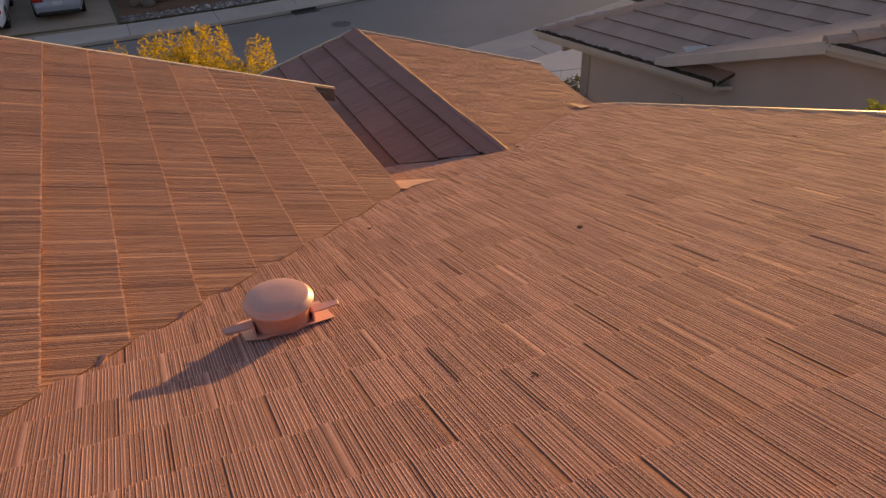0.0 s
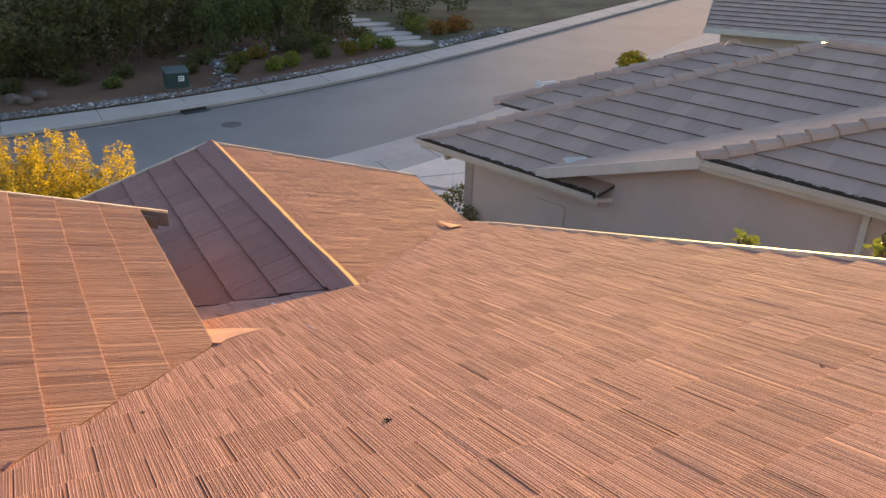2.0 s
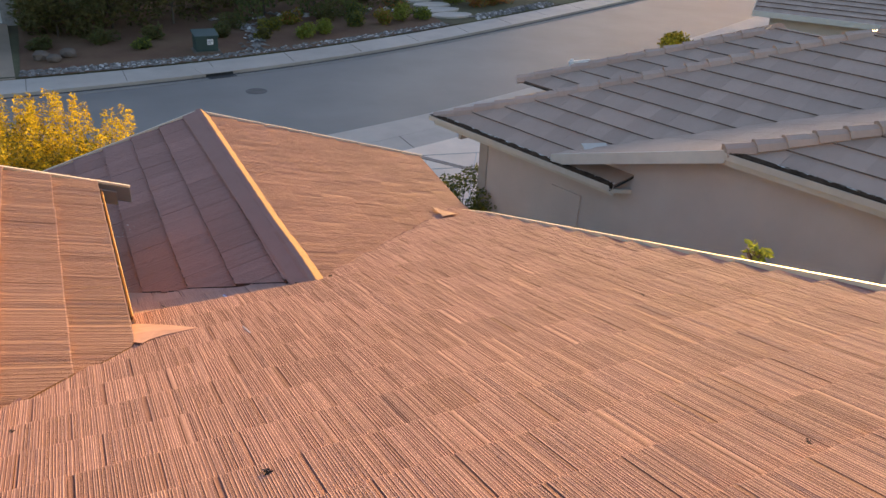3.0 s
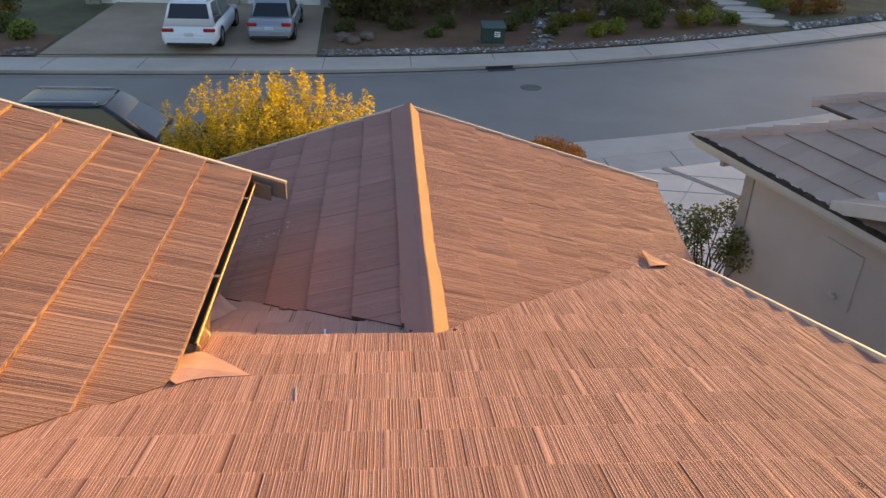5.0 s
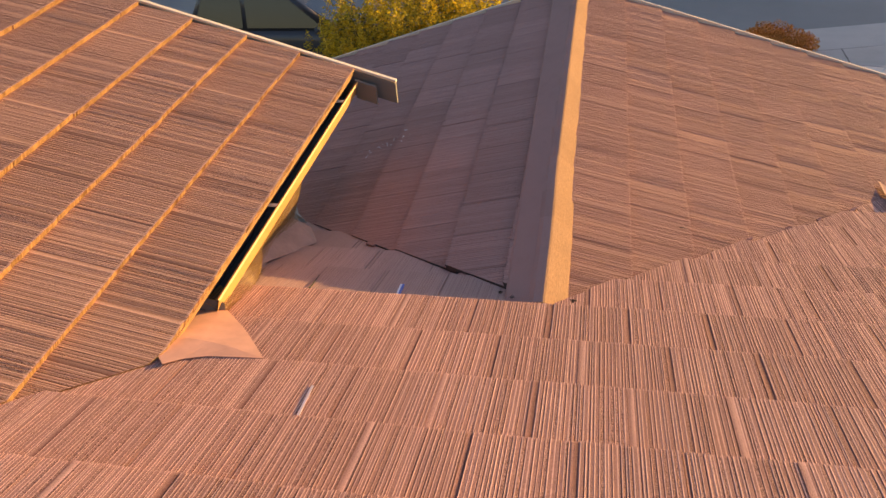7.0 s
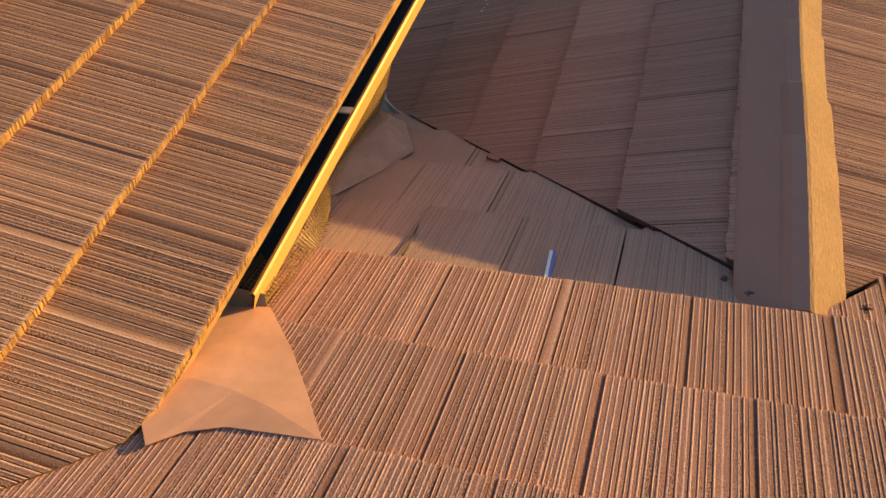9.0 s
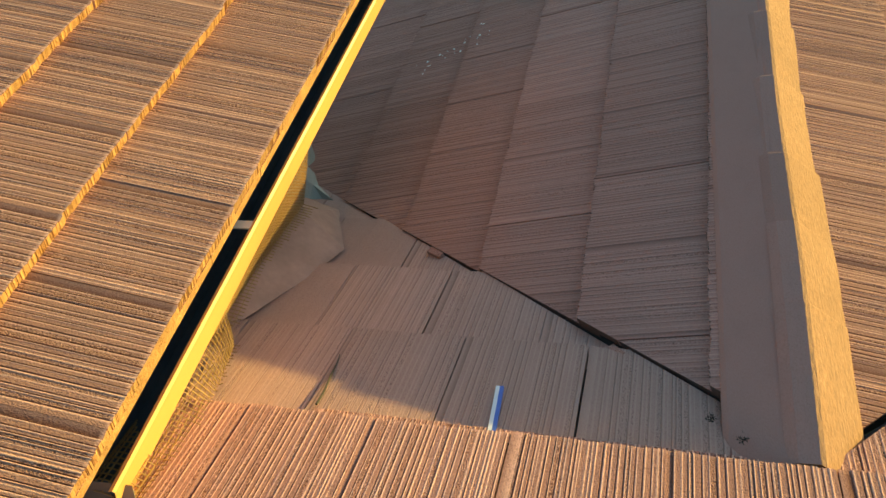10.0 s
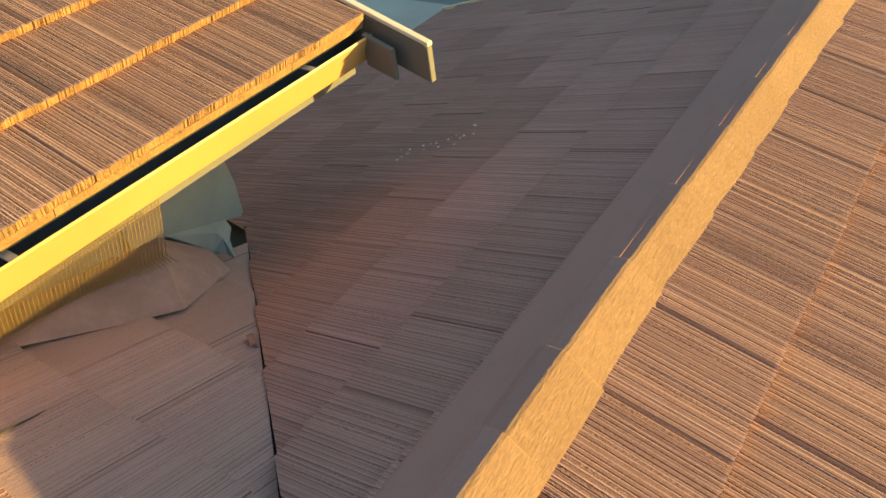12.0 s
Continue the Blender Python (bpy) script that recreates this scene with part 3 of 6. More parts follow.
# the gutter along the tall wing's eave
def gutter():
    bm = bmesh.new()
    x0, x1, zt, zb = -1.415, -1.300, 0.205, 0.100
    t = 0.004
    outer = [(x1 - 0.012, zt - 0.006), (x1, zt), (x1 + 0.003, zt - 0.008), (x1 - 0.001, zt - 0.016), (x1 - 0.017, zt - 0.056), (x1 - 0.034, zb + 0.004), (x1 - 0.038, zb), (x0, zb), (x0, zt)]
    inner = [(x0 + t, zt), (x0 + t, zb + t), (x1 - 0.038, zb + t), (x1 - 0.037, zb + 0.010), (x1 - 0.021, zt - 0.056), (x1 - 0.006, zt - 0.016)]
    y0, y1 = -0.335, L_END - 0.005
    ring = outer + inner
    r0 = [bm.verts.new((p[0], y0, p[1])) for p in ring]
    r1 = [bm.verts.new((p[0], y1, p[1])) for p in ring]
    n = len(ring)
    for i in range(n):
        f = bm.faces.new((r0[i], r0[(i + 1) % n], r1[(i + 1) % n], r1[i]))
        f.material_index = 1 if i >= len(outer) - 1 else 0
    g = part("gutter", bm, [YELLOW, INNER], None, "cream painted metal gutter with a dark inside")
    under(house, g)
    for y in (0.38, 1.52):
        b = bmesh.new()
        box_bm(b, (x0 + 0.002, y - 0.013, zt - 0.012), (x1 - 0.008, y + 0.013, zt - 0.007))
        ob = part("bracket", b, LIGHT_TRIM, None, "pale metal strap")
        ob.parent = g
        ob.matrix_parent_inverse = g.matrix_world.inverted()
    b = bmesh.new()
    prism_bm(b, [(x0, y1 + 0.003, zt), (x1 + 0.003, y1 + 0.003, zt), (x1 - 0.03, y1 + 0.003, zb), (x0, y1 + 0.003, zb)], (0, 0.004, 0))
    ob = part("end_cap", b, BOARD, None)
    ob.parent = g
    ob.matrix_parent_inverse = g.matrix_world.inverted()
    return g


gutter()
board("fascia", (-1.44, -0.6, 0.215), (-1.44, L_END, 0.215), 0.19, 0.022, (1, 0, 0), BOARD, house)
board("drip_edge", (-1.390, -0.35, 0.247), (-1.390, L_END, 0.247), 0.030, 0.040, (1, 0, 0), YELLOW, house, "cream metal drip edge")


# walls below the roofs
def wall(name, lo, hi, mat, owner):
    bm = bmesh.new()
    box_bm(bm, lo, hi)
    ob = part(name, bm, mat, None)
    under(owner, ob)
    return ob


wall("wall", (-1.77, -0.6, -4.5), (-1.635, 1.18, 0.06), TEAL, house)
wall("wall", (-6.4, 0.9, -4.5), (-3.0, 1.03, 0.30), STUCCO, house)
wall("wall", (-3.15, 1.03, -4.5), (-3.0, 1.65, 0.30), STUCCO, house)
wall("wall", (2.35, 1.9, -4.5), (2.50, 4.1, -0.95), STUCCO, house)
wall("wall", (-2.5, 4.0, -4.5), (2.35, 4.12, -0.95), STUCCO, house)
wall("wall", (2.05, -8.8, -4.5), (2.2, 1.9, -0.95), STUCCO, house)
wall("wall", (-9.0, -8.95, -4.5), (2.2, -8.8, 1.6), STUCCO, house)
# gable triangle of the field's wall above the plate
bm = bmesh.new()
prism_bm(bm, [(2.2, 1.9, -0.95), (2.2, 1.9, -0.70), (2.2, -8.8, 2.75), (2.2, -8.8, -0.95)], (-0.15, 0, 0))
under(house, part("wall", bm, STUCCO))
bm = bmesh.new()
prism_bm(bm, [(-2.5, 4.0, -0.96), (RIDGE_X, 4.0, -0.10), (2.35, 4.0, -0.85), (2.35, 4.0, -0.96)], (0, 0.12, 0))
under(house, part("wall", bm, STUCCO))

# flashing sheets where gutters and valleys drain
def sheet(name, pts, mat, owner, label="", thick=0.003):
    bm = bmesh.new()
    prism_bm(bm, [Vector(p) for p in pts], (0, 0, -thick))
    ob = part(name, bm, mat, None, label)
    under(owner, ob)
    return ob


def m_at(x, y, up):
    return main.at(*main.uv(x, y)) + Vector((0, 0, up))


def creased_sheet(name, rim, middle, mat, owner, label, thick=0.003):
    """A hand-bent sheet: facets from its rim to points of a crease."""
    bm = bmesh.new()
    ring, mid = [bm.verts.new(p) for p in rim], [bm.verts.new(p) for p in middle]
    near = [min(range(len(mid)), key=lambda k: (mid[k].co - v.co).length) for v in ring]
    for i in range(len(ring)):
        j = (i + 1) % len(ring)
        bm.faces.new((ring[i], ring[j], mid[near[j]]))
        if near[i] != near[j]:
            bm.faces.new((ring[i], mid[near[j]], mid[near[i]]))
    bmesh.ops.recalc_face_normals(bm, faces=bm.faces)
    bmesh.ops.solidify(bm, geom=bm.faces[:], thickness=thick)
    ob = part(name, bm, mat, None, label)
    under(owner, ob)
    return ob


creased_sheet("flashing", [m_at(-1.285, -0.318, 0.044), m_at(-1.43, -0.345, 0.048), m_at(-1.41, -0.66, 0.058), m_at(-1.295, -0.785, 0.042), m_at(-1.245, -0.735, 0.041), m_at(-1.17, -0.700, 0.040), m_at(-1.06, -0.690, 0.040), m_at(-0.965, -0.682, 0.039), m_at(-1.05, -0.575, 0.041), m_at(-1.15, -0.455, 0.043)],
              [m_at(-1.31, -0.60, 0.058), m_at(-1.20, -0.61, 0.052), m_at(-1.11, -0.63, 0.046)], FLASH, house, "bent terracotta painted sheet-metal flashing")
sheet("flashing", [m_at(-1.295, -0.318, 0.040), m_at(-1.42, -0.352, 0.060), m_at(-1.42, -0.325, 0.115), m_at(-1.30, -0.300, 0.075)], BOARD, house)
sheet("flashing", [Vector((1.972, 2.195, -0.622)), Vector((1.945, 1.95, -0.580)), Vector((1.886, 1.712, -0.522)), Vector((1.98, 1.735, -0.526)), Vector((2.075, 1.737, -0.530)), Vector((2.09, 1.85, -0.575)), Vector((2.06, 2.01, -0.630))], surface("weathered_terracotta_metal", (0.42, 0.185, 0.125), 0.6, 0.15, 4.0, 50.0, 0.0008), house, "terracotta painted sheet-metal flashing")


# wire netting against birds under the gutter, and the sheet metal beyond it
def netting():
    """Square woven wire: hung from the gutter, bent out over the tiles; a scrap of it lies in the gutter's end."""
    cell, y0, y1 = 0.0135, -0.32, 0.84
    def roof_z(x, y):
        return (sag.at(*sag.uv(x, y)) if y > -0.03 else main.at(*main.uv(x, y))).z + 0.040
    def bed_z(y):
        return -0.052 - 0.141 * (y - 0.19) if y < 0.5 else -0.0957 - 0.215 * (y - 0.5)
    def ends(y):
        """Top under the gutter and foot on the tiles; beyond a slit the netting hangs further back."""
        if y < 0.19:
            top, x = Vector((-1.338, y, 0.104)), min(-1.285, -1.312 - 0.33 * y)
        else:
            return Vector((-1.350, y, 0.103)), Vector((-1.452, y, bed_z(y)))
        return top, Vector((x, y, roof_z(x, y)))
    def at(y, k):
        top, foot = ends(y)
        way = foot - top
        d = min(k * cell, way.length)
        p = top + way * (d / way.length) + Vector((0.005 * math.sin(y * 11.0) * math.sin(3.14 * d / way.length), 0, 0))
        if k * cell > d:
            x = foot.x + (k * cell - d) * 0.94
            p = Vector((x, y, roof_z(x, y) + 0.006 if y < 0.19 else foot.z + 0.004 - 0.35 * (x - foot.x)))
        return p
    def reach(y):
        top, foot = ends(y)
        return int(((foot - top).length + (0.012 if y < 0.19 else 0.04) + 0.012 * math.sin(y * 9.0)) / cell)
    bm = bmesh.new()
    n = int((y1 - y0) / cell)
    for i in range(n + 1):
        y = y0 + cell * i
        for k in range(reach(y)):
            if i < n and k <= reach(y + cell) and (y < 0.19) == (y + cell < 0.19):
                limb_like(bm, at(y, k), at(y + cell, k), 0.0012)
            limb_like(bm, at(y, k), at(y, k + 1), 0.0012)
    under(house, part("wire_netting", bm, NETTING, None, "yellowish woven wire netting"))
    bm = bmesh.new()
    spot = lambda i, k: Vector((-1.405 + cell * i, -0.325 + cell * k, 0.135 + 0.035 * math.sin(0.5 + i * 0.4) - 0.003 * k))
    for i in range(8):
        for k in range(15):
            if k < 14 - i:
                limb_like(bm, spot(i, k), spot(i, k + 1), 0.0017)
                if i < 7:
                    limb_like(bm, spot(i, k), spot(i + 1, k), 0.0017)
    under(house, part("wire_netting", bm, NETTING, None, "scrap of yellowish wire netting in the gutter"))


def limb_like(bm, a, b, r):
    w = (b - a).normalized()
    u = w.orthogonal().normalized() * r
    v = w.cross(u)
    q = [[bm.verts.new(c + k) for k in (u, v, -u, -v)] for c in (a, b)]
    for i in range(4):
        bm.faces.new((q[0][i], q[0][(i + 1) % 4], q[1][(i + 1) % 4], q[1][i]))


NETTING = surface("galvanised_wire", (0.32, 0.19, 0.075), 0.5, 0.15, metal=0.3)
netting()
bm = bmesh.new()
prism_bm(bm, [(-1.612, 0.80, 0.10), (-1.612, 1.235, 0.10), (-1.612, 1.258, -0.10), (-1.612, 1.268, -0.20), (-1.612, 1.262, -0.325), (-1.612, 1.245, -0.336), (-1.612, 0.80, -0.175)], (-0.02, 0, 0))
under(house, part("wall_flashing", bm, TEAL, None, "grey-green sheet-metal wall flashing"))
PALE_METAL = surface("pale_sheet_metal", (0.29, 0.29, 0.265), 0.45, 0.12, 5.0, 60.0, 0.0006)
creased_sheet("corner_flashing", [(-1.608, 0.93, -0.212), (-1.606, 1.10, -0.276), (-1.604, 1.17, -0.300), (-1.590, 1.175, -0.335), (-1.568, 1.135, -0.362), (-1.505, 1.095, -0.398), (-1.545, 1.095, -0.392), (-1.585, 1.070, -0.372)],
              [(-1.592, 1.11, -0.318), (-1.578, 1.12, -0.345)], PALE_METAL, house, "pale grey-green folded sheet-metal corner flashing")
creased_sheet("cricket_flashing", [(-1.613, 0.20, -0.066), (-1.613, 0.90, -0.200), (-1.575, 1.05, -0.345), (-1.455, 1.030, -0.384), (-1.390, 0.90, -0.334), (-1.310, 0.74, -0.272), (-1.350, 0.55, -0.199), (-1.410, 0.36, -0.126), (-1.465, 0.20, -0.066)],
              [(-1.455, 0.52, -0.108), (-1.460, 0.82, -0.174)], surface("weathered_sheet_metal", (0.35, 0.192, 0.154), 0.7, 0.25, 6.0, 50.0, 0.002), house, "weathered brown sheet-metal cricket")

# ---- round roof vent on the field ----
def turned(bm, prof, seg=44):
    """A surface of revolution from (radius, height) rows; a last radius of zero closes it."""
    rings = [[bm.verts.new((r * math.cos(2 * math.pi * i / seg), r * math.sin(2 * math.pi * i / seg), h)) for i in range(seg)] for r, h in prof]
    for a, b in zip(rings, rings[1:]):
        for i in range(seg):
            bm.faces.new((a[i], a[(i + 1) % seg], b[(i + 1) % seg], b[i]))
    return rings


def roof_vent(x, y):
    """An upright round vent: a base sheet on the slope, a collar, a flanged lid and two bent strap ears."""
    v = tagged(empty("roof_vent", m_at(x, y, 0.03)), "round terracotta painted metal roof vent with strap ears", "roof vent")
    lean = Matrix.Rotation(-math.atan(PITCH), 4, 'X')
    bm = bmesh.new()
    turned(bm, [(0.122, -0.10), (0.121, 0.130), (0.126, 0.134)])
    part("collar", bm, VENT, v, smooth=True)
    bm = bmesh.new()
    for prof in ([(0.118, 0.130), (0.142, 0.126)], [(0.142, 0.126), (0.147, 0.129), (0.147, 0.139), (0.142, 0.143)], [(0.142, 0.143), (0.136, 0.147), (0.127, 0.159)],
                 [(0.127, 0.159), (0.118, 0.1615), (0.06, 0.164), (0.012, 0.1645)]):
        rings = turned(bm, prof)
    bm.faces.new(rings[-1])
    part("cap", bm, VENT, v, smooth=True)
    bm = bmesh.new()
    prism_bm(bm, [lean @ Vector(p) for p in ((-0.17, 0.16, 0.014), (-0.17, -0.10, 0.014), (-0.10, -0.145, 0.016), (0.21, -0.10, 0.014), (0.20, 0.17, 0.014))], (0, 0, -0.004))
    part("base_sheet", bm, VENT, v)
    for sx in (-1, 1):
        # a rounded lug against the collar, bent out into a level strap
        bm = bmesh.new()
        lug = [(sx * (0.119 + 0.004 * math.sin(t)), -0.035 + 0.050 * math.cos(t), 0.020 + 0.060 * math.sin(t)) for t in [math.pi * i / 10 for i in range(-3, 14)]]
        prism_bm(bm, lug, (sx * 0.007, 0, 0))
        part("lug", bm, VENT, v)
        bm = bmesh.new()
        top = [(sx * 0.118, -0.005, 0.074), (sx * 0.118, -0.055, 0.070), (sx * 0.17, -0.048, 0.064), (sx * 0.245, -0.030, 0.060), (sx * 0.250, 0.004, 0.062), (sx * 0.18, 0.0, 0.066)]
        prism_bm(bm, top, (0, 0, -0.005))
        bmesh.ops.bevel(bm, geom=[e for e in bm.edges if abs(e.verts[0].co.z - e.verts[1].co.z) < 0.02], offset=0.0015, segments=1, affect='EDGES')
        part("strap", bm, VENT, v)
    v.matrix_world = Matrix.Translation(m_at(x, y, 0.025))
    return v


roof_vent(-2.70, -3.01)


# ---- ground, road and pavements ----
def kerb_y(x):
    """The far kerb of the bending street."""
    return 22.0 + 2.3 * math.log(1 + math.exp(min(60.0, (x - 5.6) / 5)))


def road_width(x):
    return 7.9 + 2.0 / (1 + math.exp((x - 1.0) * 1.2))


ROAD_Z, WALK_Z, YARD_Z = -4.65, -4.53, -4.50


# unseen rise added towards the sun, only to keep the street in shade
def shade_hill(x, y):
    d = x * SUN.x + y * SUN.y
    t = min(1.0, max(0.0, (d - 95) / 105))
    return 11.0 * t * t * (3 - 2 * t)


def strip_xs(x0, x1, step):
    n = int(round((x1 - x0) / step))
    return [x0 + (x1 - x0) * i / n for i in range(n + 1)]


def make_ground():
    xs = [-420, -300, -200, -130, -90, -60] + strip_xs(-45, 60, 1.5) + [75, 90, 105, 120, 135, 150, 165, 180, 195, 210, 240, 300, 420]
    offs = [-420, -300, -200, -150, -120, -100, -80, -60, -40, -30, -24, "a", "b", "c", "d", 1.70, 1.80, 4, 8, 12, 16, 24, 34, 44, 54, 64, 74, 84, 94, 104, 124, 160, 240, 400]
    verts, faces = [], []
    for x in xs:
        k, w = kerb_y(x), road_width(x)
        for o in offs:
            near_edge = -w - 2.40
            s, z = {"a": (near_edge - 0.1, YARD_Z), "b": (near_edge, -4.70), "c": (-w, -4.75), "d": (0.0, -4.75)}.get(o, (o, YARD_Z))
            if o == 1.70:
                z = -4.70
            yy = k + s
            rise = 0.02 * max(0.0, s - 2) if isinstance(s, (int, float)) and s < 40 else 0.76
            if s < 0:
                rise = 0.0
            verts.append((x, yy, z + rise + shade_hill(x, yy)))
    m = len(offs)
    for i in range(len(xs) - 1):
        for j in range(m - 1):
            faces.append((i * m + j, (i + 1) * m + j, (i + 1) * m + j + 1, i * m + j + 1))
    g = link_mesh("ground", verts, faces, GRASS)
    return tagged(g, "dry grass and earth ground", "ground", kind="structure")


make_ground()


def ribbon(name, lo, hi, z, thick, mat, x0=-60.0, x1=90.0, step=1.0, label="", cat=""):
    """A solid band along the street between two offsets from the far kerb."""
    bm = bmesh.new()
    rows = []
    for x in strip_xs(x0, x1, step):
        k, w = kerb_y(x), road_width(x)
        a, b = (f(w) if callable(f) else f for f in (lo, hi))
        rows.append([bm.verts.new((x, k + a, z)), bm.verts.new((x, k + b, z)), bm.verts.new((x, k + b, z - thick)), bm.verts.new((x, k + a, z - thick))])
    for p, q in zip(rows, rows[1:]):
        for i in range(4):
            bm.faces.new((p[i], p[(i + 1) % 4], q[(i + 1) % 4], q[i]))
    bm.faces.new(rows[0][::-1])
    bm.faces.new(rows[-1])
    return tagged(part(name, bm, mat), label, cat or name, kind="structure")


ribbon("road", lambda w: -w, 0.0, ROAD_Z, 0.15, ASPHALT, label="grey asphalt street that bends", cat="road")
ribbon("gutter_pan", -0.14, -0.004, ROAD_Z + 0.012, 0.05, JOINT, label="dark silted gutter along the kerb", cat="kerb")
ribbon("gutter_pan", -0.42, -0.144, ROAD_Z + 0.010, 0.05, surface("worn_gutter_concrete", (0.25, 0.225, 0.195), 0.9, 0.12, 0.8, 40.0, 0.002), label="worn concrete gutter pan along the kerb", cat="kerb")
ribbon("kerb", 0.0, 0.16, WALK_Z, 0.25, CONCRETE, label="concrete kerb", cat="kerb")
ribbon("pavement", 0.165, 1.68, WALK_Z - 0.003, 0.2, CONCRETE, label="pale concrete pavement along the street", cat="pavement")
ribbon("kerb", lambda w: -w - 1.245, lambda w: -w - 0.004, WALK_Z, 0.25, CONCRETE, label="concrete kerb", cat="kerb")
ribbon("pavement", lambda w: -w - 2.36, lambda w: -w - 1.25, WALK_Z - 0.003, 0.2, CONCRETE, label="pale concrete pavement along the street", cat="pavement")


# ---- neighbour's house ----
NE, NP, NO = Vector((0.26757, -0.96354, 0)), Vector((0.96354, 0.26757, 0)), Vector((4.36, 7.0, 0))


def nb(e, p, z=0.0):
    """A place by the neighbour's house: along its eave, away from us, height."""
    return NO + NE * e + NP * p + Vector((0, 0, z))


neighbour = tagged(empty("house", nb(3, 4, -4.5)), "beige stucco house with a weathered grey-brown tile hip roof", "house")
bpy.context.view_layer.update()
n_face = Slope(nb(0, 0, -1.30), -NP, 0.375)
n_north = Slope(nb(0, 0, -1.30), -NE, 0.375)
n2_face = Slope(nb(-0.48, 2.57, -1.12), -NP, 0.375)
g_left = Slope(nb(5.44, 0, -0.31), -NE, 0.325)
g_right = Slope(nb(5.44, 0, -0.31), -NP, 0.325)


def xy(e, p):
    q = nb(e, p)
    return (q.x, q.y)


def n_roof(slope, plan, butt, seed, expo=0.40, wide=0.33):
    plans = plan if isinstance(plan[0], list) else [plan]
    for one in plans:
        d = deck("roof", slope, [xy(*p) for p in one], None)
        under(neighbour, d)
    lay_tiles(d, slope, [[xy(*p) for p in one] for one in plans], xy(*butt), expo, wide, TILE_OLD, lambda x, y: False, seed, thick=0.024, lift=0.029, joint=0.0015, loose=0.8, edge=EDGE_OLD)
    return d


nr = n_roof(n_face, [[(0, 0), (4.25, 4.25), (4.25, 1.3), (3.88, 0)], [(4.25, 1.3), (4.25, 4.25), (5.05, 5.05), (8.3, 5.05)]], (0, 0), 31)
n_roof(n_north, [(0, 0), (5.05, 5.05), (0, 10.1)], (0, 0), 32)
n_roof(n2_face, [(-0.48, 2.57), (2.93, 5.98), (6, 5.98), (6, 2.57)], (0, 2.57), 33)
n_roof(Slope(nb(-0.48, 2.57, -1.12), -NE, 0.375), [(-0.48, 2.57), (2.93, 5.98), (-0.48, 9.4)], (-0.48, 0), 36)
n_roof(g_left, [(5.44, -0.02), (2.74, -0.02), (2.74, 4.4), (9.84, 4.4)], (2.74, 0), 34)
n_roof(g_right, [(5.44, -0.02), (9.84, 4.4), (14.5, 4.4), (14.5, -0.02)], (9.3, -0.02), 35)


def hip_caps(a, b, step, owner, size=0.150):
    """Rounded cap tiles from a up to b."""
    a, b = Vector(a), Vector(b)
    way = (b - a).normalized()
    side = way.cross(Vector((0, 0, 1))).normalized()
    up = side.cross(way)
    n = int((b - a).length / step)
    for i in range(n):
        bm = bmesh.new()
        p, q = a + way * (i * step), a + way * ((i + 1) * step + 0.05)
        rows = []
        for c, s, lift in ((p, 1.0, 0.055), (q, 0.85, 0.03)):
            arc = [(math.cos(t) * size * s, math.sin(t) * size * 0.75 * s) for t in (0, math.pi / 4, math.pi / 2, 3 * math.pi / 4, math.pi)]
            rows.append([bm.verts.new(c + side * u + up * (v + lift - 0.02)) for u, v in arc + [(-size * s * 0.8, -0.03), (size * s * 0.8, -0.03)]])
        m = len(rows[0])
        for j in range(m):
            bm.faces.new((rows[0][j], rows[0][(j + 1) % m], rows[1][(j + 1) % m], rows[1][j]))
        bm.faces.new(rows[0][::-1])
        bm.faces.new(rows[1])
        lay = bm.loops.layers.uv.new("UVMap")
        for f in bm.faces:
            for l in f.loops:
                l[lay].uv = (l.vert.co.x, l.vert.co.y)
        give_rib(bm, 0.8, 0.2)
        ob = part("ridge_cap", bm, TILE_OLD)
        under(owner, ob)


hip_caps(nb(0, 0, -1.36), nb(5.05, 5.05, 0.55), 0.36, nr)
hip_caps(nb(5.05, 5.05, 0.55), nb(14, 5.05, 0.55), 0.36, nr)
hip_caps(nb(-0.48, 2.57, -1.17), nb(2.93, 5.98, 0.12), 0.36, nr)
hip_caps(nb(2.93, 5.98, 0.12), nb(-0.48, 9.4, -1.17), 0.36, nr)
hip_caps(nb(5.44, -0.04, -0.33), nb(9.84, 4.4, 1.10), 0.36, nr)


def n_box(name, e0, e1, p0, p1, z0, z1, mat, label="", bev=0.0):
    bm = bmesh.new()
    prism_bm(bm, [nb(e0, p0, z1), nb(e1, p0, z1), nb(e1, p1, z1), nb(e0, p1, z1)], (0, 0, z0 - z1))
    ob = part(name, bm, mat, None, label)
    under(neighbour, ob)
    return ob


n_box("wall", 0.94, 14.0, 0.33, 0.53, -4.6, -1.29, STUCCO)
n_box("wall", 0.94, 1.11, 0.53, 9.0, -4.6, -1.28, STUCCO)
n_box("wall", 5.4, 14.0, 0.33, 0.36, -1.29, -0.42, STUCCO)
bm = bmesh.new()
prism_bm(bm, [nb(2.75, 0.33, -1.29), nb(5.4, 0.33, -0.42), nb(5.4, 0.33, -1.29)], NP * 0.03)
under(neighbour, part("wall", bm, STUCCO))
n_box("wall", 0.2, 0.35, 3.0, 9.0, -4.6, -1.1, STUCCO)
n_box("corner_trim", 0.84, 1.03, 0.31, 0.38, -4.6, -1.40, TRIM)
n_box("soffit", 0.02, 3.86, 0.02, 0.4, -1.33, -1.30, TRIM)
n_box("wall_panel", 2.5, 3.1, 0.300, 0.33, -2.58, -1.80, STUCCO, "flush stucco wall box")
n_box("soffit_bracket", 0.55, 0.62, 0.06, 0.36, -1.55, -1.40, TRIM)


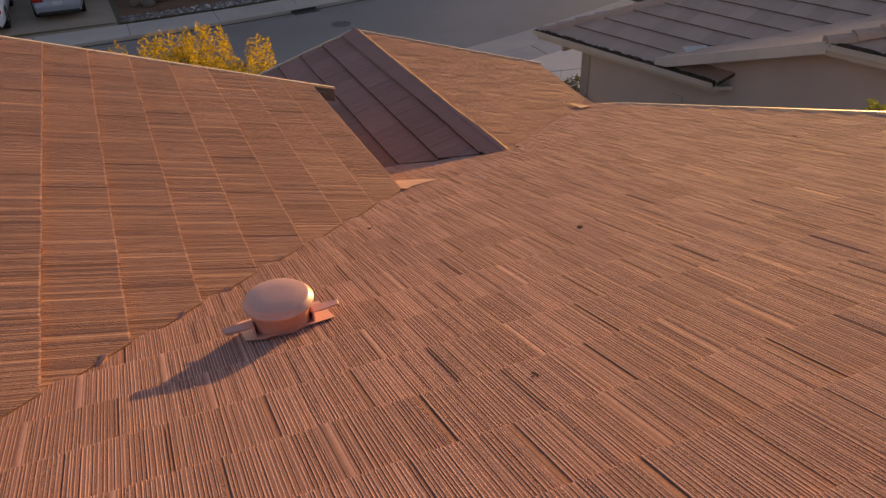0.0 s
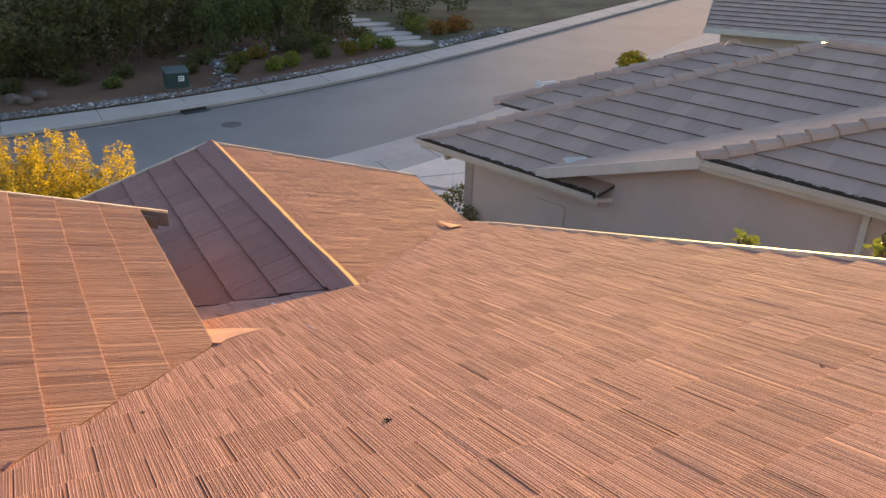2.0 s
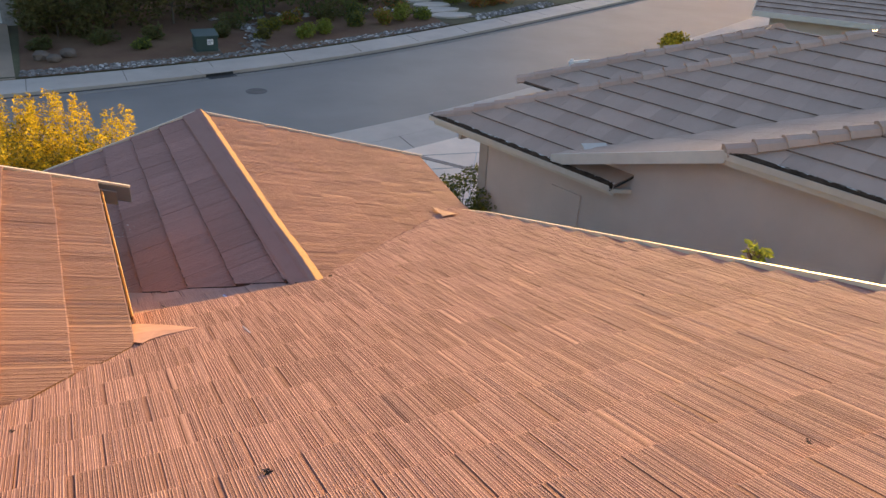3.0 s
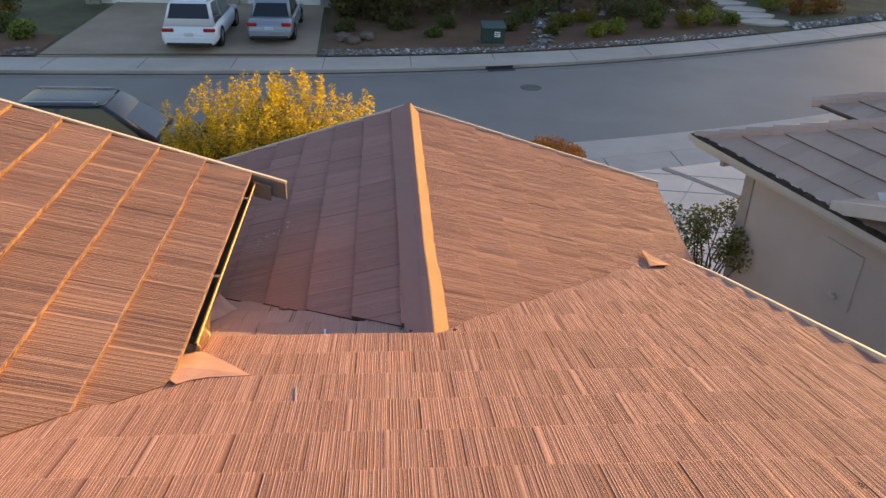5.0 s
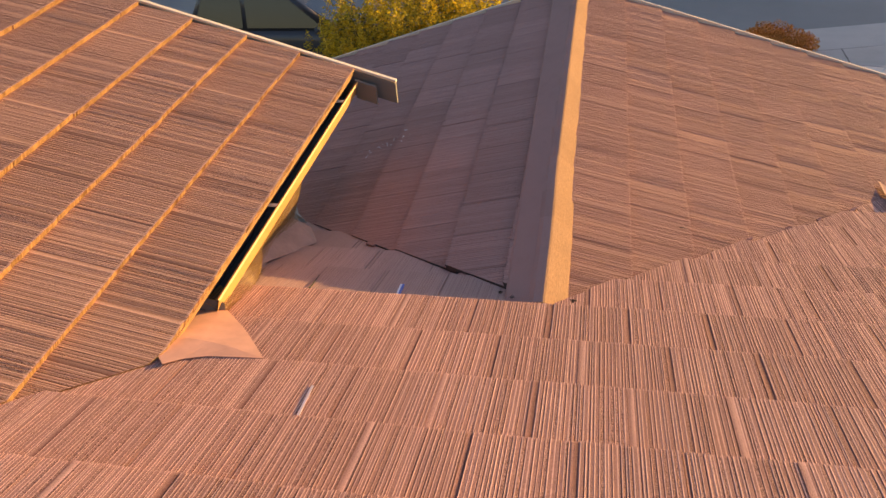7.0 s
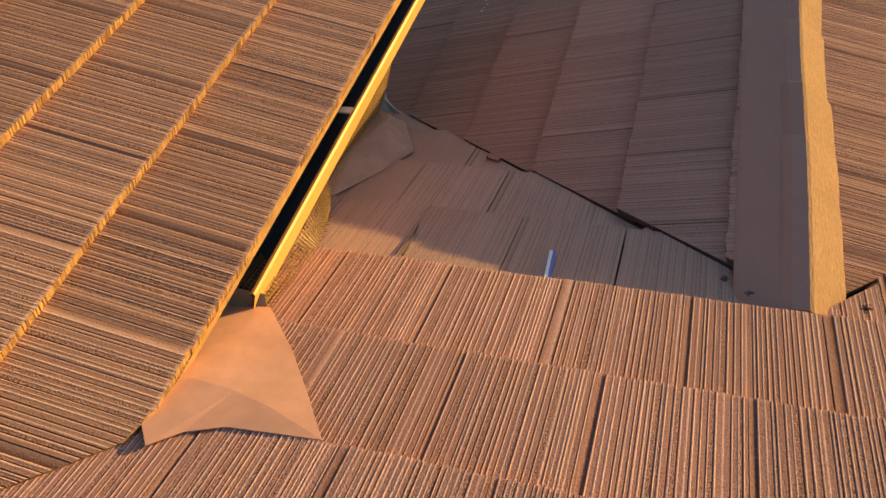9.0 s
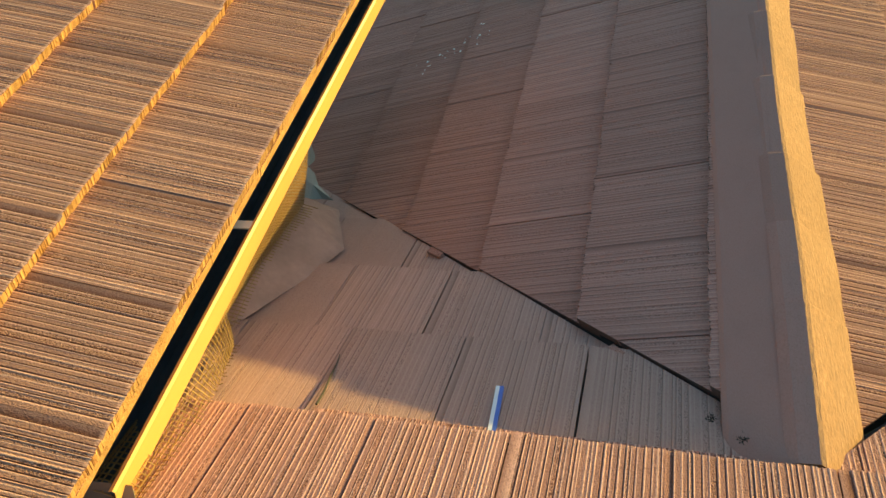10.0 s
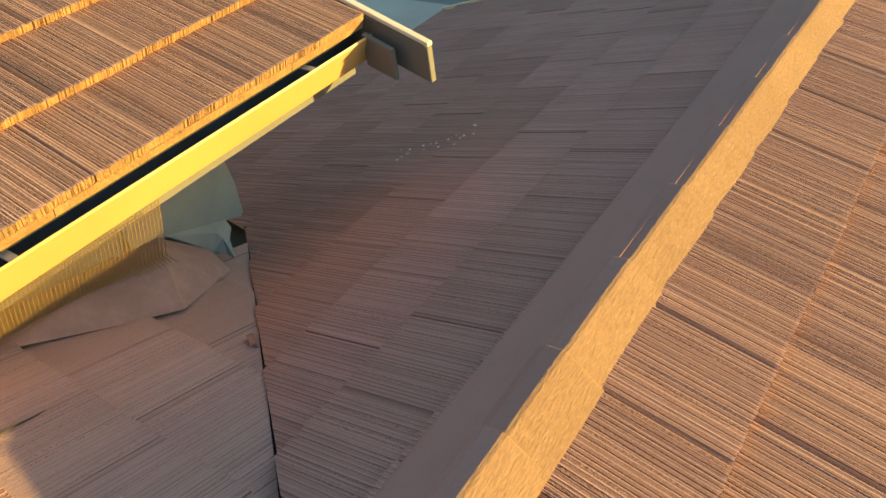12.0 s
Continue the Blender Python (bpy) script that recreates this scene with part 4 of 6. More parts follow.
LEAFY = surface("dead_leaves", (0.085, 0.052, 0.034), 1.0, 0.4, 9.0, 40.0, 0.01, spec=0.05)


def n_gutter(e0, p0, z0, e1, p1, z1, mat, label=""):
    bm = bmesh.new()
    a, b = nb(e0, p0, z0), nb(e1, p1, z1)
    side = -NP
    sweep_bm(bm, [(0, 0), (0.02, -0.10), (0.10, -0.09), (0.12, 0.0), (0.11, 0.0), (0.095, -0.075), (0.03, -0.085), (0.01, 0)], a, b, side, (0, 0, 1))
    bm.faces.ensure_lookup_table()
    for i in (4, 5, 6):
        bm.faces[i].material_index = 1
    ob = part("gutter", bm, [mat, LEAFY], None, label)
    under(neighbour, ob)


def gutter_litter(e0, e1, p, z, seed):
    """Dead leaves that fill a gutter nearly to its lip: an uneven bed with single leaves on it."""
    r = random.Random(seed)
    vs, fs = [], []
    n = int((e1 - e0) / 0.08)
    for i in range(n + 1):
        e = e0 + (e1 - e0) * i / n
        vs += [nb(e, p + 0.02, z + r.uniform(-0.006, 0.010)), nb(e, p - 0.06, z + r.uniform(-0.010, 0.006)), nb(e, p - 0.113, z + r.uniform(-0.012, 0.0))]
    for i in range(n):
        for k in (0, 1):
            a = i * 3 + k
            fs.append((a, a + 1, a + 4, a + 3))
    for i in range(int((e1 - e0) * 90)):
        c = nb(r.uniform(e0, e1), p - r.uniform(-0.02, 0.105), z + 0.006)
        d = Vector((r.gauss(0, 1), r.gauss(0, 1), r.gauss(0, 0.12))).normalized() * r.uniform(0.02, 0.04)
        w = Vector((-d.y, d.x, 0)).normalized() * r.uniform(0.008, 0.016)
        k = len(vs)
        vs += [c - d, c + w, c + d, c - w]
        fs.append((k, k + 1, k + 2, k + 3))
    tagged(link_mesh("leaf_litter", vs, fs, LEAFY), "dark dead leaves filling the metal gutter", "leaf litter", kind="stuff")


gutter_litter(-0.03, 3.86, 0.0, -1.250, 5)
gutter_litter(5.5, 14.4, -0.02, -0.260, 6)
n_gutter(-0.05, 0.0, -1.26, 3.88, 0.0, -1.26, LIGHT_TRIM, "pale painted metal gutter with a dark inside")
n_box("fascia", -0.03, 3.88, 0.0, 0.03, -1.44, -1.25, LIGHT_TRIM)
n_gutter(5.48, -0.02, -0.27, 14.5, -0.02, -0.27, LIGHT_TRIM, "pale painted metal gutter with a dark inside")
n_box("fascia", 5.46, 14.5, -0.02, 0.01, -0.46, -0.26, LIGHT_TRIM)
n_box("soffit", 5.46, 14.5, 0.01, 0.33, -0.44, -0.41, TRIM)
n_box("downpipe", 7.5, 7.58, 0.25, 0.33, -4.5, -0.44, LIGHT_TRIM)


def n_board(e0, z0, e1, z1, p, deep, mat):
    bm = bmesh.new()
    prism_bm(bm, [nb(e0, p, z0), nb(e1, p, z1), nb(e1, p, z1 - deep), nb(e0, p, z0 - deep)], -NP * 0.03)
    ob = part("barge_board", bm, mat)
    under(neighbour, ob)


n_board(2.72, -1.15, 5.46, -0.26, -0.02, 0.17, LIGHT_TRIM)

bm = bmesh.new()
bmesh.ops.create_cone(bm, cap_ends=True, segments=12, radius1=0.03, radius2=0.022, depth=0.10, matrix=Matrix.Translation(nb(2.86, 0.28, -2.47)) @ Matrix.Rotation(radians(90), 4, 'X'))
bmesh.ops.create_cone(bm, cap_ends=True, segments=12, radius1=0.035, radius2=0.035, depth=0.03, matrix=Matrix.Translation(nb(2.86, 0.24, -2.42)))
under(neighbour, part("tap", bm, LIGHT_TRIM, None, "pale metal garden tap"))
# a loose pale tile lying on the roof by the gable
bm = bmesh.new()
prism_bm(bm, [n_face.at(*n_face.uv(*xy(e, p)), 0.055) for e, p in ((2.84, 0.52), (3.16, 0.70), (3.30, 0.60), (3.0, 0.42))], (0, 0, -0.02))
under(neighbour, part("loose_tile", bm, LIGHT_TRIM, None, "loose pale tile"))

# an elbow under the lower gutter's end
bm = bmesh.new()
prism_bm(bm, [nb(3.80, -0.05, -1.33), nb(3.87, -0.05, -1.33), nb(3.98, 0.36, -1.40), nb(3.91, 0.36, -1.40)], (0, 0, -0.06))
under(neighbour, part("downpipe_elbow", bm, LIGHT_TRIM))

# ---- the next house along the street, of which the roof shows ----
second = tagged(empty("house", (25.6, 15.6, -4.5)), "beige stucco house with a brown tile roof along the street", "house")
bpy.context.view_layer.update()
s_along, s_up = Vector((0.608, -0.794, 0)), Vector((0.794, 0.608, 0))
s_at = lambda e, p, z: Vector((23.5, 17.9, 0)) + s_along * e + s_up * p + Vector((0, 0, z))
s_slope = Slope((23.5, 17.9, -2.2), (-0.794, -0.608), 0.36)
s_plan = [(v.x, v.y) for v in (s_at(0, 0, 0), s_at(12, 0, 0), s_at(12, 5.5, 0), s_at(0, 5.5, 0))]
d = deck("roof", s_slope, s_plan, None)
under(second, d)
lay_tiles(d, s_slope, s_plan, s_plan[0], 0.40, 0.33, TILE_OLD, lambda x, y: False, 37, thick=0.03, lift=0.05, joint=0.002, edge=EDGE_OLD)
for e0, e1, p0, p1, z0, z1, nm, mt in ((0.6, 11.6, 0.6, 0.75, -4.6, -2.0, "wall", STUCCO), (0.6, 0.75, 0.75, 5.4, -4.6, -2.0, "wall", STUCCO), (-0.02, 12, -0.05, 0.0, -2.36, -2.15, "fascia", LIGHT_TRIM)):
    bm = bmesh.new()
    prism_bm(bm, [s_at(e0, p0, z1), s_at(e1, p0, z1), s_at(e1, p1, z1), s_at(e0, p1, z1)], (0, 0, z0 - z1))
    under(second, part(nm, bm, mt))
bm = bmesh.new()
prism_bm(bm, [s_at(-0.03, -0.05, -2.16), s_at(-0.03, 5.5, -0.18), s_at(-0.03, 5.5, -0.38), s_at(-0.03, -0.05, -2.36)], -s_along * 0.03)
under(second, part("barge_board", bm, LIGHT_TRIM))

# ---- neighbour's driveway slabs, laid with dark joints ----
drive_bed = tagged(empty("driveway", nb(-4, 1, -4.52)), "warm concrete driveway slabs with dark joints", "driveway", kind="structure")
bpy.context.view_layer.update()
xs = strip_xs(3.6, 14.0, 0.8)
bm = bmesh.new()
prism_bm(bm, [Vector((x, kerb_y(x) - road_width(x) - 2.37, -4.487)) for x in xs] + [Vector((14.0, 4.0, -4.487)), Vector((3.6, 4.0, -4.487))], (0, 0, -0.05))
under(drive_bed, part("slab_bed", bm, SLAB, None, "plain warm concrete"))
s_u, s_v, s_o = Vector((0.983, -0.18, 0)), Vector((0.525, 0.851, 0)), Vector((6.57, 12.07, -4.47))
for i in range(-2, 5):
    for j in range(-6, 1):
        bm = bmesh.new()
        a, b, c, d = (s_o + s_u * 1.39 * (i + m) + s_v * 1.08 * (j + n) + (s_u * (0.018 if m == 0 else -0.018)) + (s_v * (0.018 if n == 0 else -0.018)) for m, n in ((0, 0), (1, 0), (1, 1), (0, 1)))
        prism_bm(bm, [a, b, c, d], (0, 0, -0.08))
        ob = part("slab", bm, SLAB)
        under(drive_bed, ob)

for i in range(-2, 6):
    a, b = s_o + s_u * 1.39 * i + s_v * 1.08 * -6, s_o + s_u * 1.39 * i + s_v * 1.08
    bm = bmesh.new()
    prism_bm(bm, [p + s_u * w + Vector((0, 0, 0.003)) for p, w in ((a, -0.014), (b, -0.014), (b, 0.014), (a, 0.014))], (0, 0, -0.03))
    under(drive_bed, part("joint", bm, LIGHT_TRIM, None, "pale filled joint"))
for j in range(-6, 2):
    a, b = s_o + s_u * 1.39 * -2 + s_v * 1.08 * j, s_o + s_u * 1.39 * 5 + s_v * 1.08 * j
    bm = bmesh.new()
    prism_bm(bm, [p + s_v * w + Vector((0, 0, 0.006)) for p, w in ((a, -0.016), (b, -0.016), (b, 0.016), (a, 0.016))], (0, 0, -0.03))
    under(drive_bed, part("joint", bm, TRIM, None, "dirty open joint"))
# a darker band that runs diagonally over the slabs
bm = bmesh.new()
a, b = Vector((6.50, 13.52, -4.459)), Vector((8.6, 10.4, -4.459))
w = (b - a).cross(Vector((0, 0, 1))).normalized() * 0.085
prism_bm(bm, [a - w, b - w, b + w, a + w], (0, 0, -0.03))
under(drive_bed, part("dark_band", bm, surface("band_concrete", (0.36, 0.27, 0.22), 0.9, 0.2, 4.0), None, "darker band across the slabs"))

# ---- across the street ----
far_drive = bmesh.new()
prism_bm(far_drive, [(-12.3, kerb_y(-12.3) + 1.69, -4.505), (-2.75, kerb_y(-2.75) + 1.69, -4.505), (-3.0, 32.2, -4.26), (-12.0, 32.2, -4.26)], (0, 0, -0.2))
tagged(part("driveway", far_drive, DRIVE), "brown-grey concrete driveway up to a garage", "driveway", kind="structure")
for x0, x1 in ((-2.6, 15.6), (-24.0, -12.4)):
    bed = bmesh.new()
    rowa, rowb = [], []
    for x in strip_xs(x0, x1, 0.7):
        rowa.append(bed.verts.new((x, kerb_y(x) + 1.72, -4.49)))
        rowb.append(bed.verts.new((x, kerb_y(x) + (14 if x0 > -10 else 4.6), -4.20 if x0 > -10 else -4.42)))
    for i in range(len(rowa) - 1):
        bed.faces.new((rowa[i], rowa[i + 1], rowb[i + 1], rowb[i]))
    tagged(part("ground", bed, BARK), "brown bark mulch bed", "ground", kind="structure")


# ---- foliage ----
def leaf_material(name, a, b, trans=0.35):
    m, nt, bs = material(name)
    isle = nt.nodes.new("ShaderNodeNewGeometry").outputs["Random Per Island"]
    col = mix_colour(nt, isle, a, b)
    nt.links.new(col, bs.inputs["Base Color"])
    bs.inputs["Roughness"].default_value = 0.6
    bs.inputs["Specular IOR Level"].default_value = 0.3
    tr = nt.nodes.new("ShaderNodeBsdfTranslucent")
    nt.links.new(col, tr.inputs[0])
    mx = nt.nodes.new("ShaderNodeMixShader")
    mx.inputs[0].default_value = trans
    nt.links.new(bs.outputs[0], mx.inputs[1])
    nt.links.new(tr.outputs[0], mx.inputs[2])
    nt.links.new(mx.outputs[0], nt.nodes["Material Output"].inputs[0])
    return m


GOLD = leaf_material("golden_leaf", (0.38, 0.24, 0.012), (0.66, 0.48, 0.03), 0.45)
OLIVE = leaf_material("olive_leaf", (0.13, 0.12, 0.02), (0.28, 0.24, 0.03), 0.4)
GREEN = leaf_material("green_leaf", (0.065, 0.09, 0.028), (0.14, 0.16, 0.045))
DARK_GREEN = leaf_material("dark_green_leaf", (0.085, 0.080, 0.025), (0.16, 0.135, 0.045))
LIME = leaf_material("lime_leaf", (0.16, 0.20, 0.03), (0.28, 0.30, 0.05))
RUST = leaf_material("rust_leaf", (0.26, 0.09, 0.025), (0.42, 0.17, 0.04))
STEM = surface("bark", (0.10, 0.075, 0.055), 0.9, 0.3, 8.0, 40.0, 0.004)


def leaves(rng, clumps, count, size, flat=0.6, long=1.7, hang=0.0):
    """Vertices and faces of small pointed leaves scattered through clumps (centre, radii)."""
    vs, fs = [], []
    weights = [c[1][0] * c[1][1] * c[1][2] for c in clumps]
    for _ in range(count):
        (c, r) = rng.choices(clumps, weights)[0]
        while True:
            d = Vector((rng.uniform(-1, 1), rng.uniform(-1, 1), rng.uniform(-1, 1)))
            if 0.05 < d.length < 1:
                break
        d = d.normalized() * (d.length ** 0.45)
        p = Vector(c) + Vector((d.x * r[0], d.y * r[1], d.z * r[2]))
        s = size * rng.uniform(0.6, 1.3)
        a = Vector((rng.gauss(0, 1), rng.gauss(0, 1), rng.gauss(0, flat) - hang)).normalized()
        b = a.orthogonal().normalized()
        b = (Matrix.Rotation(rng.uniform(0, 6.28), 3, a) @ b)
        n = len(vs)
        bow = a.cross(b) * s * 0.15
        vs += [p, p + a * s * long * 0.5 + b * s * 0.42 + bow, p + a * s * long, p + a * s * long * 0.5 - b * s * 0.42 + bow]
        fs += [(n, n + 1, n + 2), (n, n + 2, n + 3)]
    return vs, fs


def limb_bm(bm, a, b, r0, r1, seg=7):
    a, b = Vector(a), Vector(b)
    w = (b - a).normalized()
    u = w.orthogonal().normalized()
    v = w.cross(u)
    r = [[bm.verts.new(c + (u * math.cos(6.2832 * i / seg) + v * math.sin(6.2832 * i / seg)) * q) for i in range(seg)] for c, q in ((a, r0), (b, r1))]
    for i in range(seg):
        bm.faces.new((r[0][i], r[0][(i + 1) % seg], r[1][(i + 1) % seg], r[1][i]))
    bm.faces.new(r[1])
    bm.faces.new(r[0][::-1])


def plant(name, at, clumps, mats, label, cat, seed, trunk=0.0, hang=0.0, group="", limbs=None):
    """A shrub or tree: stems from the foot to each clump, and crowns of leaves. mats: (material, leaves, size)."""
    rng = random.Random(seed)
    ob = tagged(empty(name, at), label, cat, group)
    bm = bmesh.new()
    top = Vector((0, 0, max(0.05, trunk)))
    r = 0.02 + 0.03 * trunk
    if trunk:
        limb_bm(bm, (0, 0, -0.1), (0.02, 0.03, trunk * 0.55), r * 1.35, r * 1.05, 9)
        limb_bm(bm, (0.02, 0.03, trunk * 0.55), top, r * 1.05, r * 0.8, 9)
    for c, q in (limbs or clumps):
        c = Vector(c)
        mid = top.lerp(c, 0.5) + Vector((rng.uniform(-.1, .1), rng.uniform(-.1, .1), rng.uniform(0, .15)))
        limb_bm(bm, top, mid, r * 0.6, r * 0.35, 6)
        limb_bm(bm, mid, c, r * 0.35, r * 0.12, 5)
        for _ in range(4):
            e = c + Vector((rng.uniform(-1, 1) * q[0], rng.uniform(-1, 1) * q[1], rng.uniform(0, 1) * q[2])) * 0.9
            limb_bm(bm, mid.lerp(c, rng.uniform(0.3, 1)), e, r * 0.14, r * 0.04, 4)
    part("trunk" if trunk else "stems", bm, STEM, ob)
    for mat, count, size in mats:
        vs, fs = leaves(rng, clumps, count, size, hang=hang)
        link_mesh("crown", vs, fs, mat, ob)
    return ob


def blob(rng, n, spread, radii):
    return [((rng.uniform(-1, 1) * spread[0], rng.uniform(-1, 1) * spread[1], spread[2] + rng.uniform(-1, 1) * spread[3]),
             tuple(q * rng.uniform(0.7, 1.2) for q in radii)) for _ in range(n)]


# the golden tree in the front yard, its shoots standing up out of the crown
rg = random.Random(3)
crown = []
for i in range(44):
    a, q = rg.uniform(0, 6.28), rg.uniform(0, 1) ** 0.5
    crown.append(((math.cos(a) * 1.62 * q + 0.06, math.sin(a) * 1.28 * q, 2.46 + 0.58 * (1 - q * q) + rg.uniform(-0.45, 0.15)), (0.38, 0.38, 0.38)))
low_crown = [((c[0] * 0.85, c[1] * 0.85, c[2] - 0.55), (0.36, 0.36, 0.34)) for c, q in crown[::2]]
shoots = []
for i in range(150):
    a, q = rg.uniform(0, 6.28), rg.uniform(0, 1) ** 0.55
    shoots.append(((math.cos(a) * 1.95 * q + 0.08, math.sin(a) * 1.45 * q, 2.80 + 0.70 * (1 - q ** 3) + rg.uniform(-0.40, 0.22)), (0.06, 0.06, 0.26)))
gold_tree = plant("tree", (-2.08, 7.75, -4.5), crown, ((GOLD, 20000, 0.031), (OLIVE, 16000, 0.031)), "small tree with golden yellow autumn leaves", "tree", 4, trunk=1.55, limbs=crown[:16])
vs, fs = leaves(rg, shoots, 13000, 0.028)
link_mesh("crown", vs, fs, GOLD, gold_tree)
vs, fs = leaves(rg, low_crown, 16000, 0.034)
link_mesh("crown", vs, fs, OLIVE, gold_tree, "olive green lower leaves")

# ---- rolling stock ----
def paint(name, colour, metal=0.0, rough=0.3):
    m = surface(name, colour, rough, 0.04, 1.0, 200.0, 0.0, metal)
    m.node_tree.nodes["Principled BSDF"].inputs["Coat Weight"].default_value = 0.6
    return m


CAR_WHITE, CAR_SILVER, CAR_DARK = paint("white_car_paint", (0.72, 0.74, 0.76)), paint("silver_car_paint", (0.30, 0.33, 0.37), 0.4), paint("dark_grey_car_paint", (0.040, 0.036, 0.037), 0.0, 0.35)
CAR_DARK.node_tree.nodes["Principled BSDF"].inputs["Coat Weight"].default_value = 0.25
GLASS = paint("dark_car_glass", (0.02, 0.024, 0.028), 0.0, 0.08)
GLASS.node_tree.nodes["Principled BSDF"].inputs["Coat Weight"].default_value = 0.0
GLASS.node_tree.nodes["Principled BSDF"].inputs["Specular IOR Level"].default_value = 0.5
RUBBER, RIM = surface("tyre_rubber", (0.02, 0.02, 0.02), 0.9), surface("alloy_rim", (0.4, 0.4, 0.42), 0.35, 0.1, metal=0.8)
LAMP_RED, PLATE, PLASTIC = surface("red_lamp_glass", (0.45, 0.02, 0.015), 0.2), surface("pale_plate", (0.6, 0.6, 0.58), 0.5), surface("black_plastic", (0.025, 0.025, 0.025), 0.6)


def loft(bm, rows):
    rs = [[bm.verts.new(p) for p in r] for r in rows]
    n = len(rs[0])
    for a, b in zip(rs, rs[1:]):
        for i in range(n):
            bm.faces.new((a[i], a[(i + 1) % n], b[(i + 1) % n], b[i]))
    bm.faces.new(rs[0][::-1])
    bm.faces.new(rs[-1])


def wheel(car, x, y, r, w=0.22):
    bm = bmesh.new()
    seg = 24
    prof = [(r * 0.62, -w / 2), (r * 0.93, -w / 2), (r, -w * 0.32), (r, w * 0.32), (r * 0.93, w / 2), (r * 0.62, w / 2)]
    loops = [[bm.verts.new((h, math.cos(6.2832 * i / seg) * q, math.sin(6.2832 * i / seg) * q)) for i in range(seg)] for q, h in prof]
    for a, b in zip(loops, loops[1:] + loops[:1]):
        for i in range(seg):
            bm.faces.new((a[i], a[(i + 1) % seg], b[(i + 1) % seg], b[i]))
    wh = empty("wheel")
    wh.parent = car
    wh.location = (x, y, r)
    part("tyre", bm, RUBBER, wh, smooth=True)
    bm = bmesh.new()
    bmesh.ops.create_cone(bm, cap_ends=True, segments=seg, radius1=r * 0.63, radius2=r * 0.63, depth=w * 0.8, matrix=Matrix.Rotation(radians(90), 4, 'Y'))
    for k in range(5):
        box_bm(bm, (-w * 0.46, -0.02, 0.03), (w * 0.46, 0.02, r * 0.58), Matrix.Rotation(6.2832 * k / 5, 4, 'X'))
    part("rim", bm, RIM, wh)


def quad_panel(car, name, pts, mat, thick=0.012, label=""):
    """A thin panel set on a body, from its outer corners."""
    bm = bmesh.new()
    p = [Vector(q) for q in pts]
    n = (p[1] - p[0]).cross(p[2] - p[0]).normalized()
    prism_bm(bm, p, n * -thick)
    return part(name, bm, mat, car, label)


